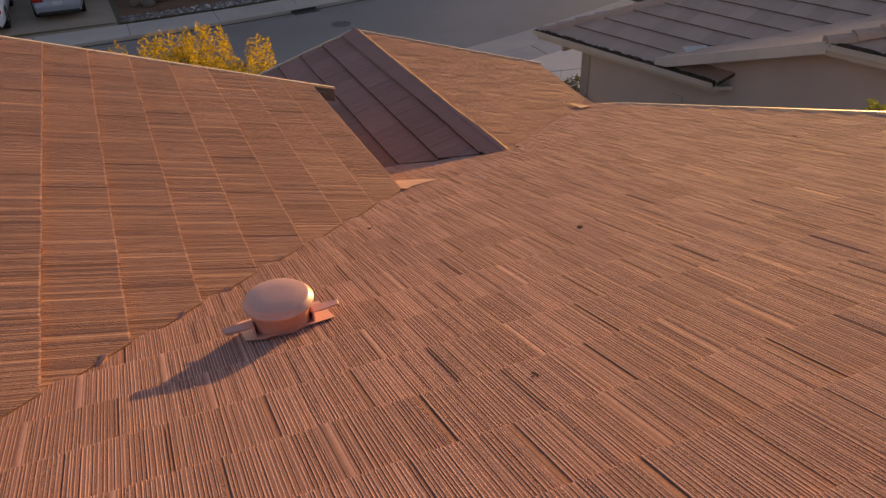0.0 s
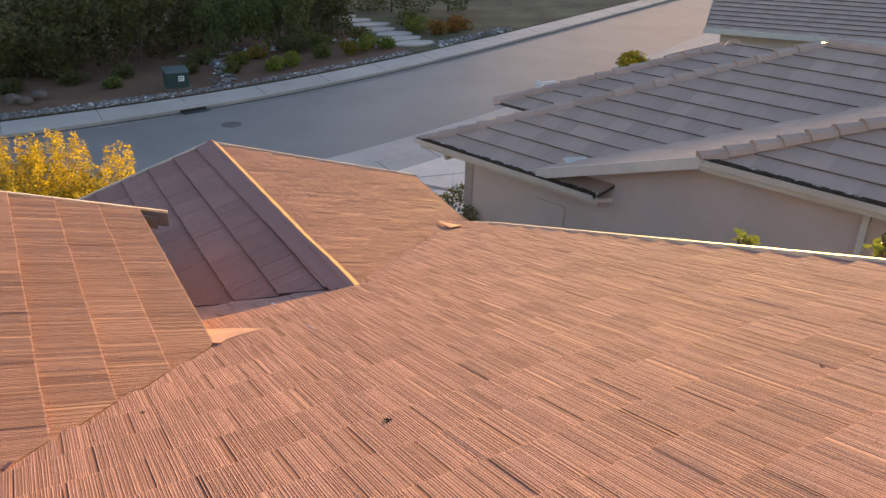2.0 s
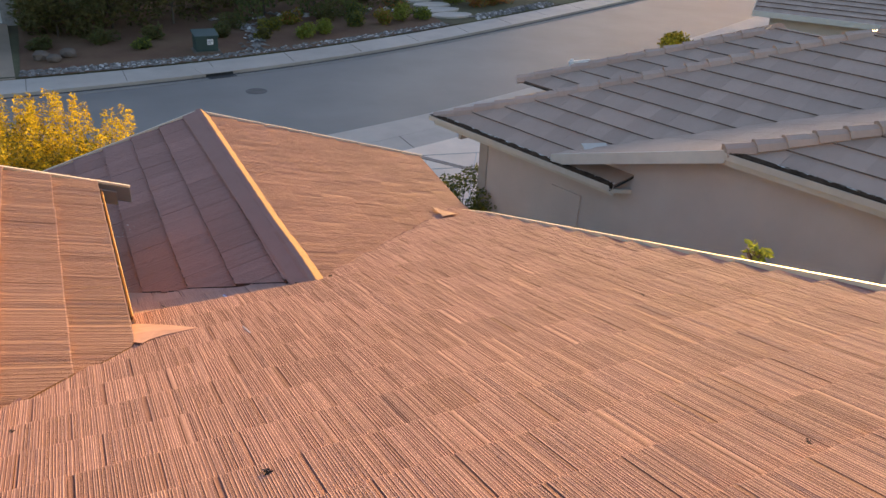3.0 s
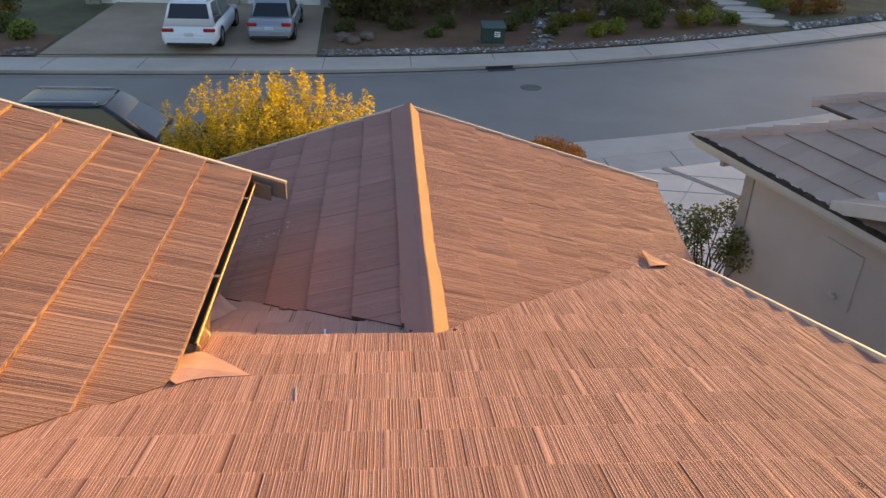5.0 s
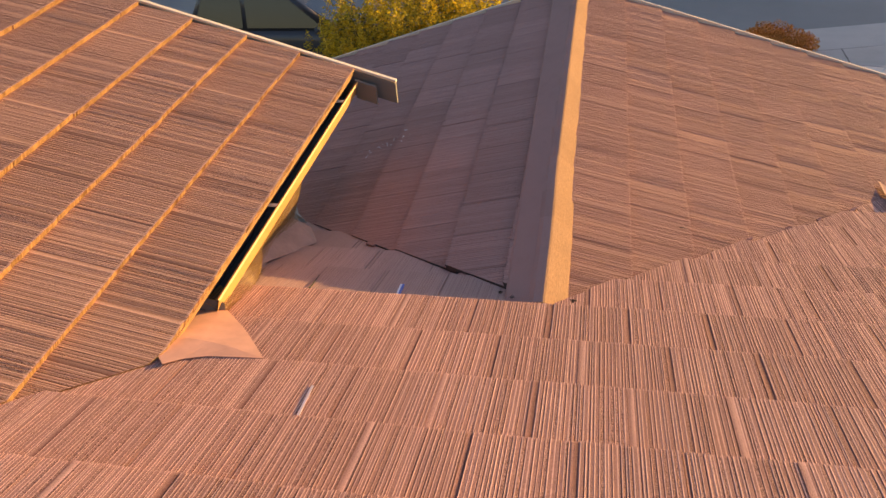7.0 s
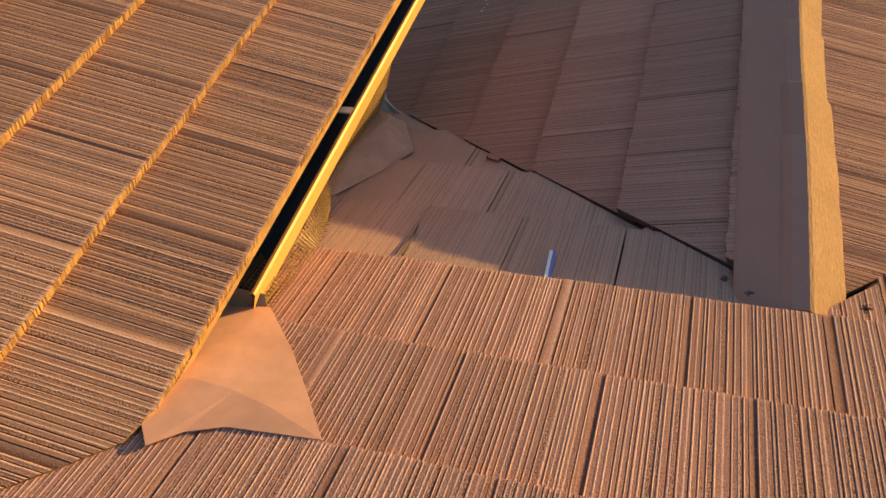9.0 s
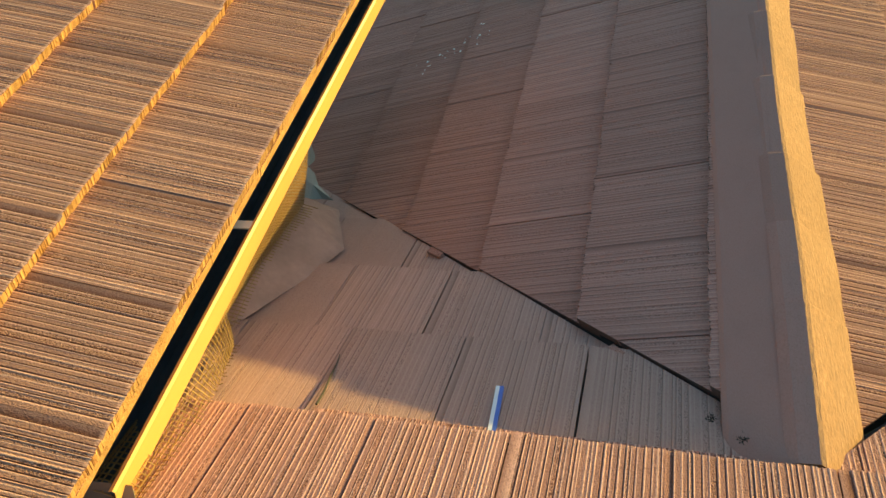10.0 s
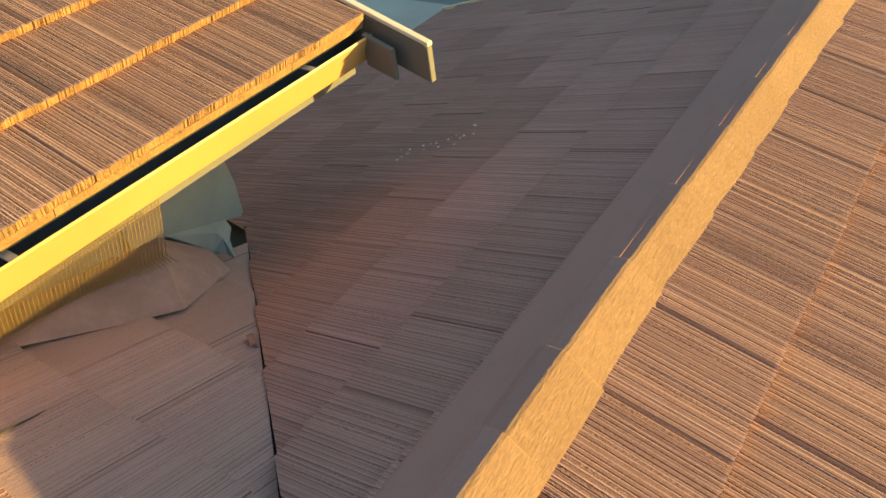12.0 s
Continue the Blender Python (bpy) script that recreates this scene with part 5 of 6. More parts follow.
def car(name, at, turn, length, width, height, mat, label, kind="sedan", cat="car"):
    """A vehicle whose tail is at y = 0 and whose nose is at y = length."""
    c = tagged(empty(name), label, cat)
    h, L, H = width / 2, length, height
    belt, low = H * {"sedan": 0.58, "suv": 0.535}[kind], 0.24
    hood = belt - (0.06 if kind == "sedan" else 0.02)
    if kind == "sedan":
        st = [(0.0, 0.86, 0.66), (0.08, 0.93, 0.93), (0.5, 0.97, 1.0), (L * 0.3, 1.0, 1.0), (L * 0.66, 1.0, 0.99), (L * 0.75, 0.98, 0.93), (L * 0.94, 0.92, 0.78), (L, 0.78, 0.52)]
    else:
        st = [(0.0, 0.90, 0.64), (0.05, 0.95, 0.94), (0.25, 0.98, 1.0), (L * 0.3, 1.0, 1.0), (L * 0.7, 1.0, 1.0), (L * 0.76, 0.99, 0.96), (L * 0.95, 0.94, 0.86), (L, 0.84, 0.58)]
    bm = bmesh.new()
    rows = []
    for y, wx, top in st:
        zt = belt * top
        rows.append([(-h * wx * 0.90, y, low), (-h * wx, y, low + 0.16), (-h * wx, y, zt - 0.14), (-h * wx * 0.93, y, zt - 0.03), (-h * wx * 0.80, y, zt),
                     (h * wx * 0.80, y, zt), (h * wx * 0.93, y, zt - 0.03), (h * wx, y, zt - 0.14), (h * wx, y, low + 0.16), (h * wx * 0.90, y, low)])
    loft(bm, rows)
    bmesh.ops.bevel(bm, geom=[e for e in bm.edges if e.calc_face_angle(0) > 0.35], offset=0.035, segments=2, affect='EDGES', profile=0.5)
    part("body", bm, mat, c, smooth=True)
    # cabin: base and roof rings
    if kind == "sedan":
        y0, y1, r0, r1 = 0.62, L * 0.72, 1.22, L * 0.56
    else:
        y0, y1, r0, r1 = 0.10, L * 0.755, 0.50, L * 0.535
    bx, tx = h * 0.90, h * 0.70
    b = belt - 0.01
    bm = bmesh.new()
    rows = [[(-bx, y0, b), (bx, y0, b), (bx, y1, b), (-bx, y1, b)],
            [(-tx * 1.04, r0, H - 0.06), (tx * 1.04, r0, H - 0.06), (tx * 1.04, r1, H - 0.06), (-tx * 1.04, r1, H - 0.06)],
            [(-tx * 0.9, r0 + 0.14, H - 0.012), (tx * 0.9, r0 + 0.14, H - 0.012), (tx * 0.9, r1 - 0.12, H - 0.012), (-tx * 0.9, r1 - 0.12, H - 0.012)],
            [(-tx * 0.55, r0 + 0.45, H + 0.015), (tx * 0.55, r0 + 0.45, H + 0.015), (tx * 0.55, r1 - 0.5, H + 0.015), (-tx * 0.55, r1 - 0.5, H + 0.015)]]
    loft(bm, rows)
    bmesh.ops.bevel(bm, geom=[e for e in bm.edges if min(v.co.z for v in e.verts) > b + 0.1 or abs(e.verts[0].co.z - e.verts[1].co.z) > 0.1], offset=0.09 if kind == "suv" else 0.06, segments=4, affect='EDGES', profile=0.5)
    part("cabin", bm, mat, c, smooth=True)

    zr = H - 0.09
    k = 0.008
    quad_panel(c, "rear_window", [(-bx * 0.86, y0 + 0.04 - k, b + 0.05), (bx * 0.86, y0 + 0.04 - k, b + 0.05), (tx * 0.90, r0 - k - 0.02, zr), (-tx * 0.90, r0 - k - 0.02, zr)], GLASS)
    quad_panel(c, "windscreen", [(bx * 0.84, y1 - 0.05 + k, b + 0.05), (-bx * 0.84, y1 - 0.05 + k, b + 0.05), (-tx * 0.86, r1 + k + 0.02, zr), (tx * 0.86, r1 + k + 0.02, zr)], GLASS)
    mid = (r0 + r1) / 2
    for s in (-1, 1):
        f = lambda t, z: s * (bx + (tx * 1.04 - bx) * (z - b) / (H - 0.06 - b) + k)
        for a0, a1, c0, c1 in ((y0 + 0.22, mid - 0.05, r0 + 0.10, mid - 0.05), (mid + 0.05, y1 - 0.28, mid + 0.05, r1 - 0.08)):
            pts = [(f(0, b + 0.05), a0, b + 0.05), (f(0, b + 0.05), a1, b + 0.05), (f(0, zr), c1, zr), (f(0, zr), c0, zr)]
            quad_panel(c, "side_window", pts if s > 0 else pts[::-1], GLASS)
        bm = bmesh.new()
        box_bm(bm, (s * h * 0.98 if s > 0 else -h * 0.98 - 0.17, y1 - 0.42, b - 0.02), (s * h * 0.98 + 0.17 if s > 0 else -h * 0.98, y1 - 0.30, b + 0.12), bevel=0.03)
        part("mirror", bm, mat, c)
        zl = belt * 0.76
        bm = bmesh.new()
        box_bm(bm, (min(s * h * 0.52, s * h * 0.93), -0.012, zl + 0.01), (max(s * h * 0.52, s * h * 0.93), 0.10, zl + 0.13), bevel=0.02)
        part("tail_lamp", bm, LAMP_RED, c, "red lamp glass")
        bm = bmesh.new()
        box_bm(bm, (min(s * h * 0.45, s * h * 0.82), L - 0.10, belt * 0.60), (max(s * h * 0.45, s * h * 0.82), L + 0.006, belt * 0.60 + 0.12), bevel=0.02)
        part("headlamp", bm, PLATE, c, "clear lamp glass")
        for y in (L * 0.19, L * 0.81):
            wheel(c, s * (h - 0.10), y, 0.33 if kind == "sedan" else 0.38)
    bm = bmesh.new()
    box_bm(bm, (-h * 0.88, -0.07, low + 0.02), (h * 0.88, 0.10, low + 0.30), bevel=0.05)
    part("bumper", bm, mat, c)
    bm = bmesh.new()
    box_bm(bm, (-h * 0.80, -0.078, low - 0.02), (h * 0.80, 0.08, low + 0.09), bevel=0.02)
    part("valance", bm, PLASTIC, c)
    bm = bmesh.new()
    box_bm(bm, (-0.16, -0.035, belt * 0.60), (0.16, 0.05, belt * 0.60 + 0.13))
    part("number_plate", bm, PLATE, c)
    if kind == "suv":
        for s in (-1, 1):
            bm = bmesh.new()
            limb_bm(bm, (s * tx * 0.86, r0 + 0.2, H + 0.030), (s * tx * 0.86, r1 - 0.2, H + 0.030), 0.016, 0.016)
            box_bm(bm, (s * tx * 0.86 - 0.015, r0 + 0.25, H - 0.02), (s * tx * 0.86 + 0.015, r0 + 0.30, H + 0.03))
            box_bm(bm, (s * tx * 0.86 - 0.015, r1 - 0.30, H - 0.02), (s * tx * 0.86 + 0.015, r1 - 0.25, H + 0.03))
            part("roof_rail", bm, RIM, c, "bright metal roof rail")
    c.matrix_world = Matrix.Translation(at) @ Matrix.Rotation(radians(turn), 4, 'Z')
    return c


car("car", (-7.2, 24.4, -4.46), 0, 4.95, 1.98, 1.66, CAR_WHITE, "white sport utility car parked on the driveway", "suv")
car("car", (-4.55, 25.5, -4.44), 0, 4.5, 1.72, 1.46, CAR_SILVER, "silver saloon car parked on the driveway", "sedan")
car("car", (-9.15, 14.15, ROAD_Z), -90, 4.85, 1.9, 1.72, CAR_DARK, "dark grey sport utility car parked at the kerb", "suv")
car("car", (-17.9, 20.7, ROAD_Z), -90, 4.6, 1.8, 1.45, CAR_WHITE, "white saloon car parked along the kerb", "sedan")

# ---- garage house across the street ----
far_house = tagged(empty("house", (-7.5, 35, -4.4)), "white garage house with a red-brown tile roof", "house")
bpy.context.view_layer.update()


def far_box(name, lo, hi, mat, label="", parent=None):
    bm = bmesh.new()
    box_bm(bm, lo, hi)
    ob = part(name, bm, mat, None, label)
    under(parent or far_house, ob)
    return ob


PALE = surface("pale_house_paint", (0.58, 0.54, 0.48), 0.8, 0.06)
far_box("wall", (-13.2, 32.25, -4.6), (-2.6, 39.9, -1.75), PALE)
for x0, x1, n in ((-12.2, -7.4, 4), (-6.35, -3.15, 3)):
    door = far_box("garage_door", (x0, 32.17, -4.32), (x1, 32.24, -2.15), WHITE, "white sectional garage door")
    for r in range(4):
        far_box("panel", (x0 + 0.04, 32.15, -4.28 + r * 0.53), (x1 - 0.04, 32.175, -3.79 + r * 0.53), WHITE, "", door)
    for i in range(n):
        a = x0 + 0.2 + i * (x1 - x0 - 0.2) / n
        far_box("pane", (a, 32.135, -2.62), (a + (x1 - x0 - 0.2) / n - 0.2, 32.155, -2.34), GLASS, "dark window pane", door)
    far_box("trim", (x0 - 0.15, 32.12, -2.13), (x1 + 0.15, 32.24, -1.95), LIGHT_TRIM)
far_box("fascia", (-13.7, 31.45, -1.95), (-2.1, 31.52, -1.72), WHITE)
f_slope = Slope((-8, 31.5, -1.70), (0, -1), 0.36)
f_hip = Slope((-2.1, 33.9, -1.70), (1, 0), 0.36)
FP = [(-13.7, 31.5), (-2.1, 31.5), (-6.6, 36.0), (-13.7, 36.0)]
d = deck("roof", f_slope, FP, None)
under(far_house, d)
lay_tiles(d, f_slope, FP, (0, 31.5), 0.36, 0.33, TILE_FAR, lambda x, y: False, 41, lift=0.04)
HP = [(-2.1, 31.5), (-2.1, 40.5), (-6.6, 36.0)]
d2 = deck("roof", f_hip, HP, None)
under(far_house, d2)
lay_tiles(d2, f_hip, HP, (-2.1, 0), 0.36, 0.33, TILE_FAR, lambda x, y: False, 42, lift=0.04)
for x in (-13.0, -7.0, -2.85):
    far_box("pillar", (x - 0.3, 32.02, -4.6), (x + 0.3, 32.4, -3.2), surface("pillar_stone", (0.30, 0.27, 0.24), 0.9, 0.3, 6.0), "stone-faced pillar base")

# ---- street furniture ----
def drain(x):
    y = kerb_y(x)
    ob = tagged(empty("storm_drain", (x, y, ROAD_Z)), "dark kerb inlet of a storm drain", "drain")
    bm = bmesh.new()
    box_bm(bm, (-0.5, -0.03, 0.0), (0.5, 0.02, 0.10), bevel=0.01)
    part("opening", bm, IRON, ob, "dark opening")
    bm = bmesh.new()
    box_bm(bm, (-0.62, -0.05, 0.115), (0.62, 0.70, 0.135), bevel=0.008)
    part("lid", bm, CONCRETE, ob)
    bm = bmesh.new()
    box_bm(bm, (-0.5, -0.36, 0.004), (0.5, -0.03, 0.02))
    part("apron", bm, IRON, ob)
    ob.rotation_euler = (0, 0, math.atan((kerb_y(x + 0.1) - kerb_y(x - 0.1)) / 0.2))


drain(3.72)


def manhole(x, y):
    ob = tagged(empty("manhole_cover", (x, y, ROAD_Z)), "round dark iron manhole cover in the asphalt", "manhole cover")
    bm = bmesh.new()
    bmesh.ops.create_cone(bm, cap_ends=True, segments=32, radius1=0.357, radius2=0.357, depth=0.016, matrix=Matrix.Translation((0, 0, -0.002)))
    part("cover", bm, surface("worn_iron", (0.125, 0.110, 0.10), 0.8, 0.25), ob)


manhole(4.46, 20.9)


def utility_cabinet(x, y):
    ob = tagged(empty("utility_cabinet", (x, y, -4.47)), "green metal utility cabinet with a white label", "utility cabinet")
    g = surface("green_cabinet_paint", (0.035, 0.065, 0.055), 0.5, 0.1)
    bm = bmesh.new()
    box_bm(bm, (-0.42, -0.35, 0.05), (0.42, 0.35, 0.62), bevel=0.02)
    part("body", bm, g, ob)
    bm = bmesh.new()
    prism_bm(bm, [(-0.46, -0.40, 0.64), (0.46, -0.40, 0.64), (0.46, 0.38, 0.76), (-0.46, 0.38, 0.76)], (0, 0, -0.05))
    part("lid", bm, g, ob)
    bm = bmesh.new()
    box_bm(bm, (-0.50, -0.44, -0.10), (0.50, 0.44, 0.05), bevel=0.01)
    part("base", bm, surface("dirty_concrete", (0.15, 0.125, 0.10), 0.9), ob)
    bm = bmesh.new()
    box_bm(bm, (0.02, -0.362, 0.30), (0.24, -0.35, 0.50))
    lab = part("label", bm, WHITE, ob, "white label")
    bm = bmesh.new()
    box_bm(bm, (0.05, -0.366, 0.42), (0.21, -0.3625, 0.45))
    box_bm(bm, (0.05, -0.366, 0.35), (0.17, -0.3625, 0.38))
    ob2 = part("bar", bm, JOINT, lab)


utility_cabinet(3.85, 26.3)


def yard_sign(x, y):
    ob = tagged(empty("yard_sign", (x, y, -4.5)), "white post-and-panel yard sign with dark lines of writing", "sign")
    for nm, lo, hi in (("post", (-0.04, -0.04, -0.2), (0.04, 0.04, 2.04)), ("arm", (-0.10, -0.03, 1.92), (0.66, 0.03, 1.98)), ("panel", (0.08, -0.012, 1.55), (0.60, 0.012, 1.88))):
        bm = bmesh.new()
        box_bm(bm, lo, hi, bevel=0.006)
        pn = part(nm, bm, WHITE, ob)
    for z, w in ((1.79, 0.40), (1.68, 0.34)):
        bm = bmesh.new()
        box_bm(bm, (0.34 - w / 2, -0.018, z - 0.025), (0.34 + w / 2, -0.0125, z + 0.025))
        part("bar", bm, JOINT, pn)


yard_sign(12.3, 14.1)


# joints across the pavements
WALK_JOINT = surface("pavement_joint_dirt", (0.20, 0.17, 0.145), 0.95, 0.25)
jr = tagged(empty("pavement_joint", (0, kerb_y(0) + 0.9, WALK_Z)), "dark joints across the pale pavement", "pavement", kind="structure")
bpy.context.view_layer.update()
for i in range(-7, 16):
    x = i * 3.05 + 0.6
    k = kerb_y(x)
    bm = bmesh.new()
    box_bm(bm, (x - 0.012, k + 0.17, WALK_Z - 0.01), (x + 0.012, k + 1.67, WALK_Z + 0.003))
    under(jr, part("joint", bm, WALK_JOINT))
for i in range(0, 10):
    x = 3.3 + i * 1.9
    k = kerb_y(x) - road_width(x)
    bm = bmesh.new()
    box_bm(bm, (x - 0.012, k - 2.35, WALK_Z - 0.01), (x + 0.012, k - 1.26, WALK_Z + 0.003))
    under(jr, part("joint", bm, WALK_JOINT))


# ---- planting and stones across the street ----
def stones(name, where, count, size, label, seed, mat):
    """A band of loose stones as one heap. where(rng) gives a place."""
    rng = random.Random(seed)
    vs, fs = [], []
    ico = [(0, 0, 1), (0.9, 0, 0.3), (0.28, 0.86, 0.25), (-0.73, 0.53, 0.3), (-0.73, -0.53, 0.22), (0.28, -0.86, 0.3)]
    for _ in range(count):
        p, s = Vector(where(rng)), size * rng.uniform(0.5, 1.5)
        a = rng.uniform(0, 6.28)
        n = len(vs)
        for q in ico:
            j = rng.uniform(0.75, 1.2)
            vs.append(p + Vector(((q[0] * math.cos(a) - q[1] * math.sin(a)) * s * j, (q[0] * math.sin(a) + q[1] * math.cos(a)) * s * j * 0.8, q[2] * s * j * 0.7)))
        fs += [(n, n + 1 + i, n + 1 + (i + 1) % 5) for i in range(5)]
        fs.append((n + 5, n + 4, n + 3, n + 2, n + 1))
    return tagged(link_mesh(name, vs, fs, mat), label, "stones", kind="stuff")


def stone_mix():
    """River stones from dark grey to nearly white, each of one tone."""
    m, nt, b = material("river_stone")
    isle = nt.nodes.new("ShaderNodeNewGeometry").outputs["Random Per Island"]
    col = mix_colour(nt, remap(nt, isle, 0.0, 0.8), (0.08, 0.07, 0.062), (0.30, 0.265, 0.235))
    col = mix_colour(nt, remap(nt, isle, 0.82, 0.9), col, (0.62, 0.57, 0.52))
    col = mix_colour(nt, remap(nt, noise_tex(nt, coords(nt), 22.0, 3.0), 0.35, 0.65, 0.0, 0.4), col, (0.13, 0.11, 0.09))
    nt.links.new(col, b.inputs["Base Color"])
    b.inputs["Roughness"].default_value = 0.8
    return m


STONE = stone_mix()


def along(x0, x1, o0, o1):
    def where(rng):
        x = rng.uniform(x0, x1)
        o = rng.uniform(o0, o1)
        return (x, kerb_y(x) + o, -4.50 + 0.024 * max(0, o - 1.72))
    return where


stones("gravel", along(-2.6, 3.0, 1.75, 2.45), 560, 0.075, "grey river stones along the pavement", 51, STONE)
stones("gravel", along(3.0, 15.5, 1.75, 2.35), 760, 0.075, "grey river stones along the pavement", 52, STONE)
stones("gravel", along(17.5, 24.0, 1.75, 2.6), 260, 0.12, "grey river stones along the pavement", 53, STONE)
stones("gravel", along(-30.0, -12.5, 1.75, 2.6), 300, 0.12, "grey river stones along the pavement", 54, STONE)


def swale(rng):
    t = rng.uniform(0, 1)
    x = 5.6 + 1.6 * math.sin(t * 2.4) + rng.gauss(0, 0.22)
    return (x - 1.5 * t, kerb_y(x) + 2.2 + 5.5 * t, -4.45 + 0.12 * t)


stones("gravel", swale, 170, 0.12, "grey stones of a dry creek through the bed", 55, STONE)
stones("gravel", lambda r: (9 + r.uniform(-2.2, 5.5), 31.6 + r.gauss(0, 0.5), -4.3), 80, 0.15, "grey stones of a dry creek through the bed", 56, STONE)


def boulder(x, y, s, seed):
    rng = random.Random(seed)
    bm = bmesh.new()
    bmesh.ops.create_icosphere(bm, subdivisions=2, radius=s)
    for v in bm.verts:
        v.co *= rng.uniform(0.86, 1.12)
        v.co.z *= 0.65
    ob = part("boulder", bm, surface("boulder_stone", (0.15, 0.11, 0.085), 0.9, 0.35, 2.0, 15.0, 0.01))
    ob.location = (x, y, -4.42 + s * 0.3)
    tagged(ob, "rough brown boulder in the bark bed", "boulder", "boulders by the driveway")


boulder(-1.9, 26.3, 0.30, 1)
boulder(-1.0, 26.5, 0.30, 2)
boulder(-1.5, 25.9, 0.25, 3)


def stepping_stone(x, y, a, s):
    bm = bmesh.new()
    pts = [(math.cos(6.2832 * i / 11) * a * (1 + 0.12 * math.sin(i * s)), math.sin(6.2832 * i / 11) * 0.62 * (1 + 0.1 * math.cos(i * s * 1.7)), 0.06) for i in range(11)]
    prism_bm(bm, pts, (0, 0, -0.14))
    bmesh.ops.bevel(bm, geom=[e for e in bm.edges if e.calc_length() > 0.2], offset=0.02, segments=1, affect='EDGES')
    ob = part("stepping_stone", bm, CONCRETE)
    ob.location = (x, y, -4.46 + 0.02 * max(0, y - 30))
    tagged(ob, "flat pale stepping stone in the bed", "stepping stone", "stepping stone path")


for i, (x, y) in enumerate(((16.65, 30.6), (16.5, 31.9), (16.75, 33.2), (16.4, 34.6), (16.7, 36.1), (16.4, 37.6), (16.0, 39.0))):
    stepping_stone(x, y, 1.15 + 0.12 * math.sin(i * 2.1), 1.3 + i)

rg = random.Random(8)
# tall dark trees and thicket behind the bed, two of them of hanging foliage
for i, (x, y, s, m, hang) in enumerate(((-1.2, 29.6, 1.25, DARK_GREEN, 0.0), (0.9, 30.6, 1.5, DARK_GREEN, 0.0), (3.4, 31.0, 1.6, DARK_GREEN, 0.0), (-0.6, 32.6, 1.8, DARK_GREEN, 0.0), (2.2, 33.6, 2.0, DARK_GREEN, 0.0), (5.4, 33.2, 1.8, DARK_GREEN, 0.0),
                                         (7.6, 32.0, 1.6, GREEN, 1.8), (10.2, 32.6, 1.6, GREEN, 1.8), (12.8, 34.4, 1.5, DARK_GREEN, 0.0), (14.2, 36.8, 1.5, DARK_GREEN, 0.0), (-0.2, 36.5, 2.2, DARK_GREEN, 0.0), (4.0, 37.0, 2.3, DARK_GREEN, 0.0), (8.6, 36.6, 2.3, DARK_GREEN, 0.0),
                                         (13.0, 40.5, 2.2, GREEN, 0.0), (20.0, 40.0, 1.9, DARK_GREEN, 0.0), (23.5, 39.0, 1.6, GREEN, 0.0))):
    cl = blob(rg, 14, (s * 0.85, s * 0.75, s * 1.0, s * 0.85), (s * 0.5, s * 0.5, s * 0.5))
    plant("tree", (x, y, -4.42), cl, ((m, 3000, 0.12), (DARK_GREEN if m is GREEN else GREEN, 350, 0.11)),
          "tree with hanging green foliage" if hang else "dense dark green tree", "tree", 60 + i, trunk=s * 0.5, hang=hang, group="trees across the street")
# low bushes in the bed
for i, (x, y, s, m, m2) in enumerate(((1.6, 27.0, 0.4, GREEN, LIME), (8.2, 27.6, 0.5, LIME, OLIVE), (9.3, 28.2, 0.55, LIME, OLIVE), (7.1, 29.2, 0.6, OLIVE, GREEN), (11.2, 29.2, 0.6, GREEN, OLIVE),
                                      (12.6, 29.4, 0.6, OLIVE, RUST), (13.8, 30.0, 0.7, LIME, OLIVE), (14.9, 30.1, 0.55, LIME, GREEN), (12.0, 31.2, 0.8, GREEN, OLIVE), (14.3, 32.4, 0.8, GREEN, RUST), (18.3, 33.6, 0.8, LIME, OLIVE),
                                      (19.0, 32.6, 0.8, RUST, OLIVE), (20.2, 33.0, 0.8, RUST, OLIVE), (21.2, 33.4, 0.7, RUST, GREEN), (18.8, 35.4, 0.9, GREEN, OLIVE), (5.6, 30.0, 0.7, DARK_GREEN, GREEN), (0.4, 28.2, 0.6, DARK_GREEN, GREEN), (2.2, 28.6, 0.6, DARK_GREEN, GREEN), (-1.9, 27.8, 0.45, DARK_GREEN, GREEN), (4.9, 28.4, 0.5, DARK_GREEN, GREEN), (10.3, 30.6, 0.8, DARK_GREEN, GREEN), (8.4, 30.2, 0.6, OLIVE, RUST), (6.4, 27.6, 0.4, DARK_GREEN, OLIVE),
                                      (-13.6, 26.2, 0.6, LIME, GREEN), (-14.8, 27.0, 0.7, GREEN, LIME), (-15.5, 29.8, 0.8, GREEN, RUST))):
    cl = blob(rg, 6, (s * 0.5, s * 0.45, s * 0.5, s * 0.2), (s * 0.5, s * 0.5, s * 0.45))
    plant("bush", (x, y, -4.45), cl, ((m, 700, 0.075), (m2, 300, 0.07)), "low " + {LIME: "lime green", GREEN: "green", DARK_GREEN: "dark green", OLIVE: "olive green", RUST: "rust red"}[m] + " bush in the bark bed", "bush", 90 + i, group="bushes across the street")

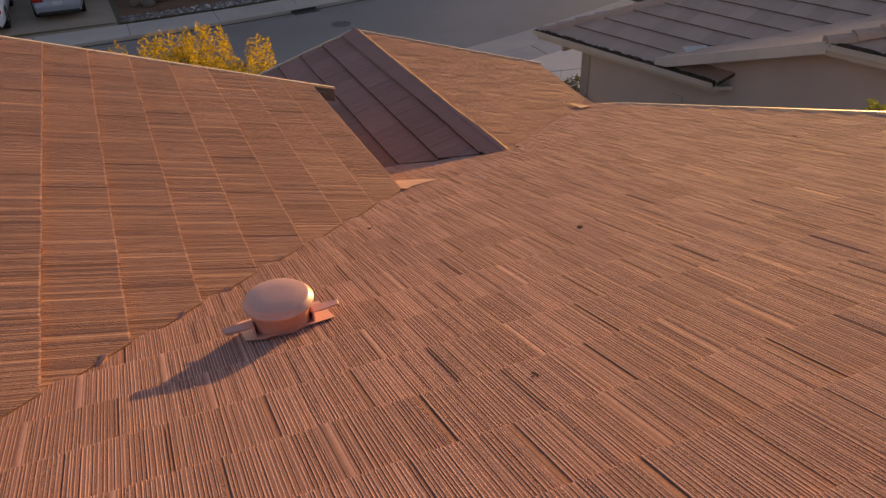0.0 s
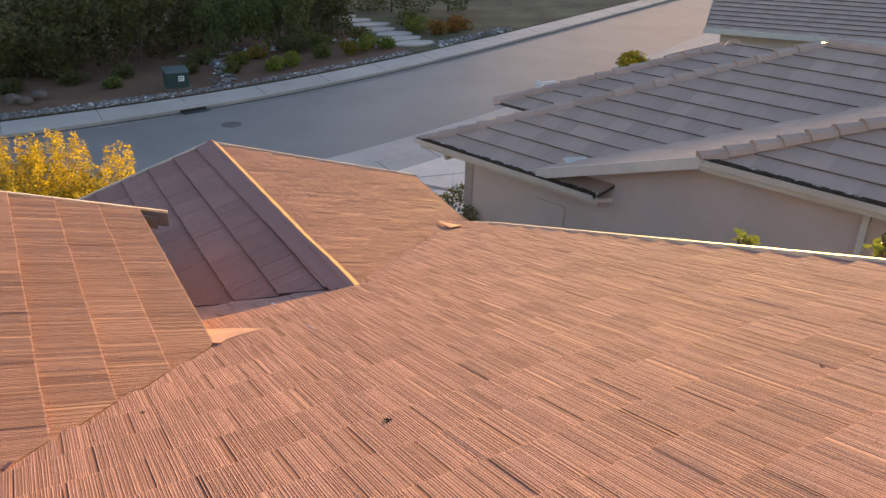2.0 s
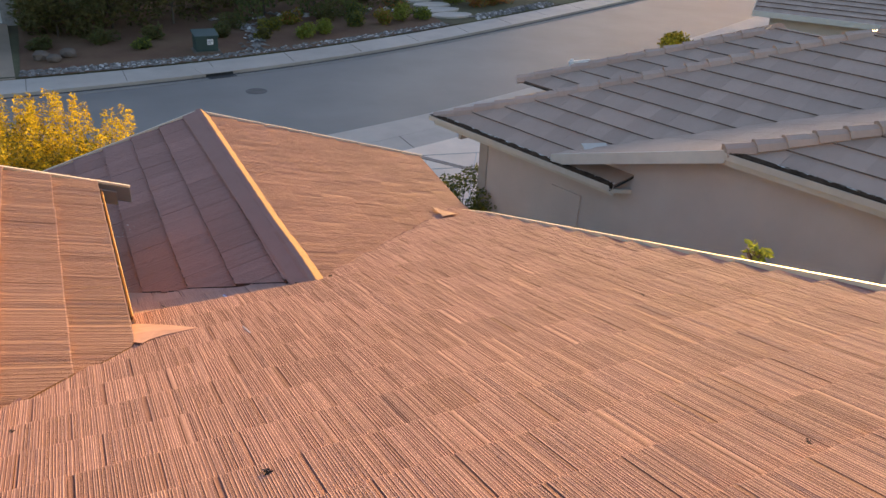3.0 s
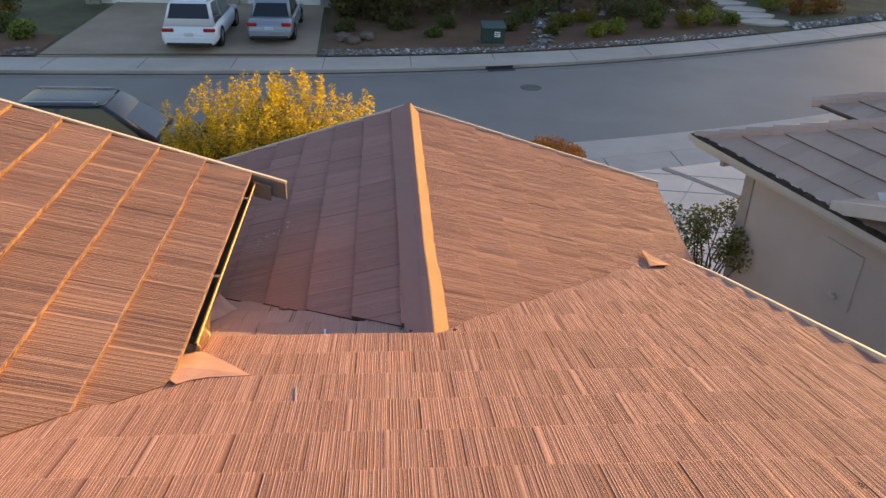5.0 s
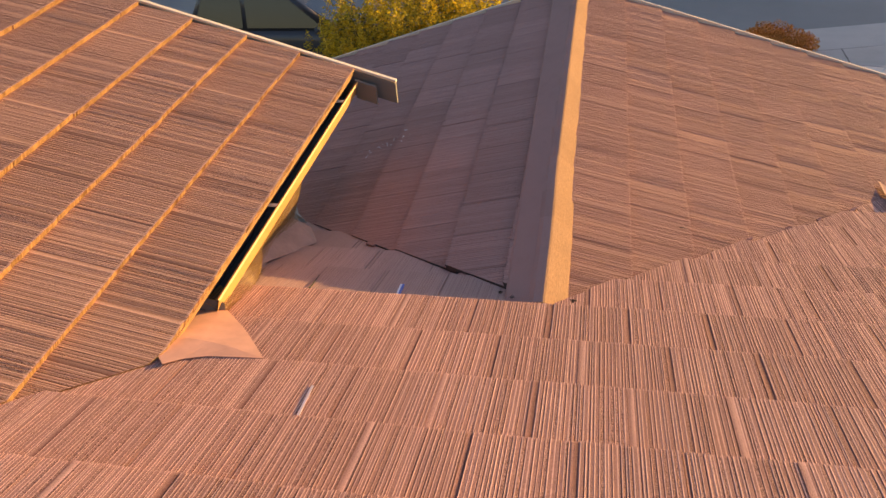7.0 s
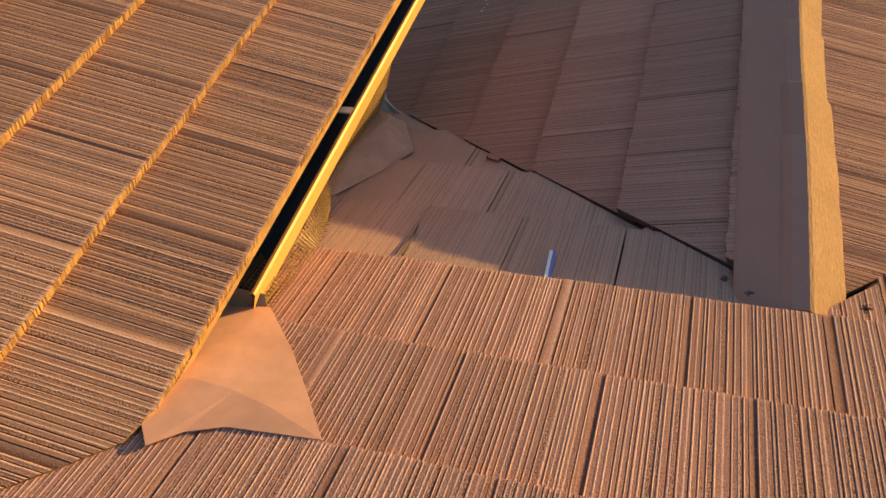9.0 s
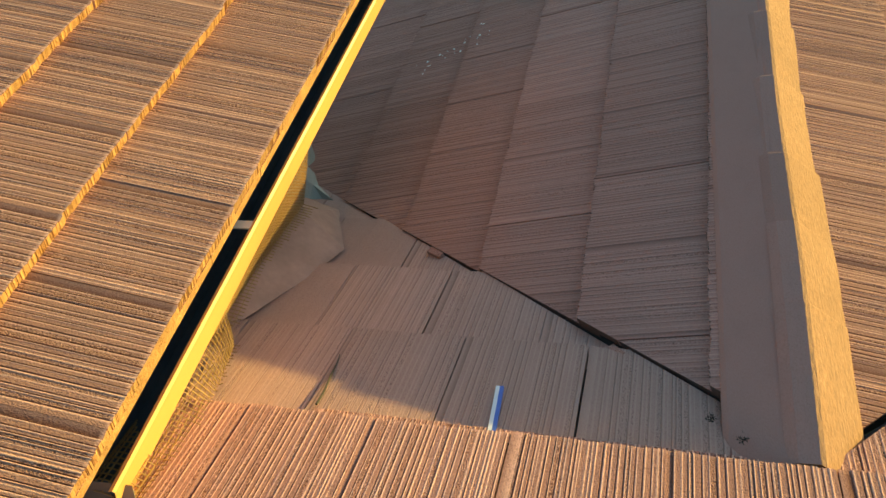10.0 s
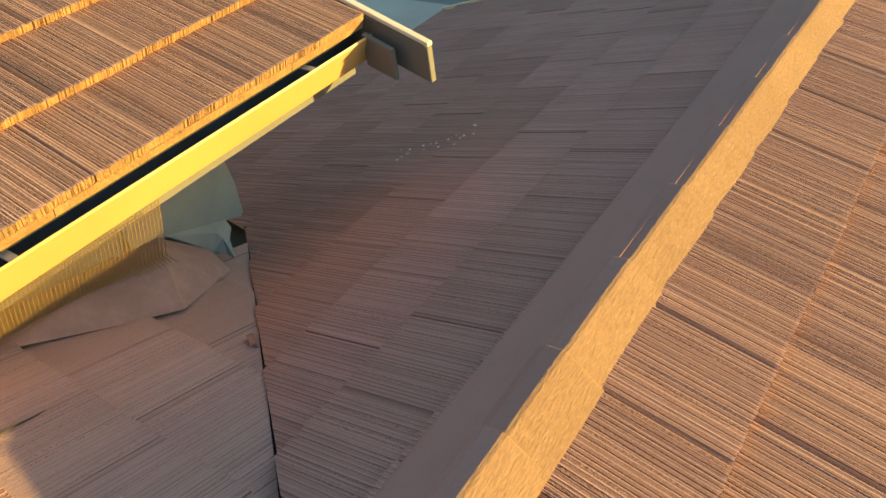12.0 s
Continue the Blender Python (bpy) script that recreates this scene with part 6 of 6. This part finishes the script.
# bushes on this side
# its leaves are a brighter RUST, with the missing sunlight put into their colour
cl = blob(rg, 30, (0.68, 0.52, 0.20, 0.06), (0.28, 0.28, 0.22))
plant("bush", (3.75, 14.15, -4.5), cl, ((leaf_material("sunlit_rust_leaf", (0.50, 0.17, 0.03), (0.75, 0.30, 0.06)), 13000, 0.03),), "round clipped rust orange bush", "bush", 130)
cl = blob(rg, 24, (0.55, 0.50, 1.55, 0.60), (0.20, 0.20, 0.20))
plant("bush", (4.62, 6.35, -4.5), cl, ((GREEN, 2600, 0.034), (OLIVE, 3200, 0.034)), "loose green shrub by the stucco wall", "bush", 131, trunk=0.5)
cl = blob(rg, 10, (0.7, 0.6, 0.35, 0.15), (0.36, 0.36, 0.33))
plant("bush", (22.8, 21.4, -4.5), cl, ((GOLD, 1500, 0.09), (OLIVE, 500, 0.09)), "sunlit golden bush by the street", "bush", 132)
for i, (x, y, z) in enumerate(((2.78, -1.45, 0.45), (2.80, -2.50, 0.86))):
    cl = [((rg.uniform(-.05, .05), rg.uniform(-.06, .06), z + 4.5 + d), (0.07, 0.07, 0.07)) for d in (-0.5, -0.25, -0.08, 0.0)]
    plant("bamboo", (x, y, -4.5), cl, ((LIME, 120, 0.045),), "slender lime green bamboo tip beside the wall", "bamboo", 140 + i, trunk=z + 4.0, group="bamboo by the wall")


# ---- litter and growth on the roofs ----
BLUE, PALE_STICK, MOSS = surface("blue_plastic", (0.05, 0.10, 0.42), 0.4, 0.1), surface("white_plastic", (0.62, 0.60, 0.66), 0.4, 0.1), surface("dry_moss", (0.05, 0.04, 0.03), 0.95, 0.4, 20.0, 80.0, 0.004)


def stick(slope, a, b, width, mats, label, up=(0.036, 0.030)):
    """A flat marker strip lying on the tiles."""
    ob = tagged(empty("marker_strip", slope.at(*slope.uv(*a), 0.036)), label, "marker strip", "marker strips on the roof")
    bpy.context.view_layer.update()
    p, q = slope.at(*slope.uv(*a), up[0]), slope.at(*slope.uv(*b), up[1])
    side = (q - p).cross(slope.n).normalized() * width
    for i, m in enumerate(mats):
        bm = bmesh.new()
        o = side * (i - len(mats) / 2 + 0.5)
        prism_bm(bm, [p + o - side / 2, p + o + side / 2, q + o + side / 2, q + o - side / 2], slope.n * -0.008)
        under(ob, part("strip", bm, m))


stick(sag, (-0.657, -0.015), (-0.668, 0.122), 0.009, (PALE_STICK, BLUE), "blue and white plastic marker strip lying on the tiles", (0.019, 0.029))
stick(main, (-0.713, -1.0), (-0.728, -0.835), 0.008, (surface("pale_pink_plastic", (0.46, 0.36, 0.42), 0.5, 0.1),), "pale plastic marker strip lying on the tiles", (0.0195, 0.030))


def twig(slope, places, radius):
    """A thin dry twig with a bent tip, on the tiles."""
    bm = bmesh.new()
    pts = [slope.at(*slope.uv(x, y), 0.0255) for x, y in places]
    for k, (a, b) in enumerate(zip(pts, pts[1:])):
        limb_bm(bm, a, b, radius * (1 - 0.12 * k), radius * (0.88 - 0.12 * k), 5)
    tagged(part("twig", bm, MOSS), "thin dark dry twig on the worn tiles", "twig")


twig(sag, ((-1.065, 0.0), (-1.068, 0.05), (-1.077, 0.105), (-1.083, 0.16), (-1.092, 0.20), (-1.083, 0.222), (-1.095, 0.236)), 0.0032)


def tuft(name, slope, x, y, size, seed, label, mat=None, count=46):
    rng = random.Random(seed)
    vs, fs = [], []
    for _ in range(count):
        p = slope.at(*slope.uv(x, y), 0.034) + Vector((rng.gauss(0, size), rng.gauss(0, size), 0))
        d = Vector((rng.gauss(0, 1), rng.gauss(0, 1), abs(rng.gauss(0, 0.8)))).normalized() * size * 1.3
        e = d.orthogonal().normalized() * size * 0.25
        n = len(vs)
        vs += [p - e, p + e, p + d]
        fs.append((n, n + 1, n + 2))
    tagged(link_mesh(name, vs, fs, mat or MOSS), label, "moss")


tuft("moss_tuft", main, -1.05, -2.75, 0.010, 1, "dark dry moss tuft on the roof tiles")
for i, (x, y) in enumerate(((0.55, -3.6), (1.35, -1.9), (-1.9, -1.75), (1.9, 1.1), (0.1, -5.2), (-2.1, -4.1))):
    tuft("moss_tuft", main, x, y, 0.007, 2 + i, "small dark moss tuft on the roof tiles", count=26)


def dry_leaf(slope, x, y, length, width, turn):
    """A curled dry leaf: a lens-shaped blade, folded along its midrib."""
    u0, v0 = slope.uv(x, y)
    cs, sn = math.cos(radians(turn)), math.sin(radians(turn))
    n = 8
    vs, fs = [], []
    for i in range(n + 1):
        t = i / n
        a, w = (t - 0.5) * length, width * 0.5 * math.sin(math.pi * min(0.97, t + 0.03)) ** 0.8
        for s, lift in ((-1, 0.004), (0, 0.0), (1, 0.003)):
            p, q = a, s * w
            vs.append(slope.at(u0 + p * cs - q * sn, v0 + p * sn + q * cs, 0.0255 + lift + 0.002 * (2 * t - 1) ** 2))
    for i in range(n):
        for j in (0, 1):
            k = i * 3 + j
            fs.append((k, k + 1, k + 4, k + 3))
    tagged(link_mesh("dry_leaf", vs, fs, MOSS), "dark dry curled leaf lying on the tiles", "leaf")


dry_leaf(wing_r, 0.632, 0.928, 0.062, 0.029, 78)
tuft("leaf_litter", main, 0.10, 0.015, 0.006, 9, "dark leaf litter at the end of the ridge", count=70)
tuft("leaf_litter", sag, -0.215, 0.075, 0.005, 10, "dark leaf litter at the end of the ridge", count=50)
tuft("leaf_litter", sag, -0.16, 0.02, 0.005, 11, "dark leaf litter at the end of the ridge", count=36)

# pale bird droppings on the shaded slope
rng = random.Random(21)
vs, fs = [], []
for _ in range(26):
    t = rng.uniform(0, 1)
    p = wing_l.at(*wing_l.uv(-1.37 + 0.30 * t + rng.gauss(0, 0.02), 1.93 + 0.16 * t + rng.gauss(0, 0.04)), 0.034)
    r = rng.uniform(0.002, 0.007)
    n = len(vs)
    for i in range(6):
        a = i * math.pi / 3
        vs.append(p + (wing_l.u * math.cos(a) + wing_l.v * math.sin(a)) * r * rng.uniform(0.7, 1.2))
    vs.append(p + wing_l.n * 0.003)
    fs += [(n + i, n + (i + 1) % 6, n + 6) for i in range(6)]
tagged(link_mesh("bird_droppings", vs, fs, WHITE), "white bird droppings spattered on the tiles", "droppings", kind="stuff")
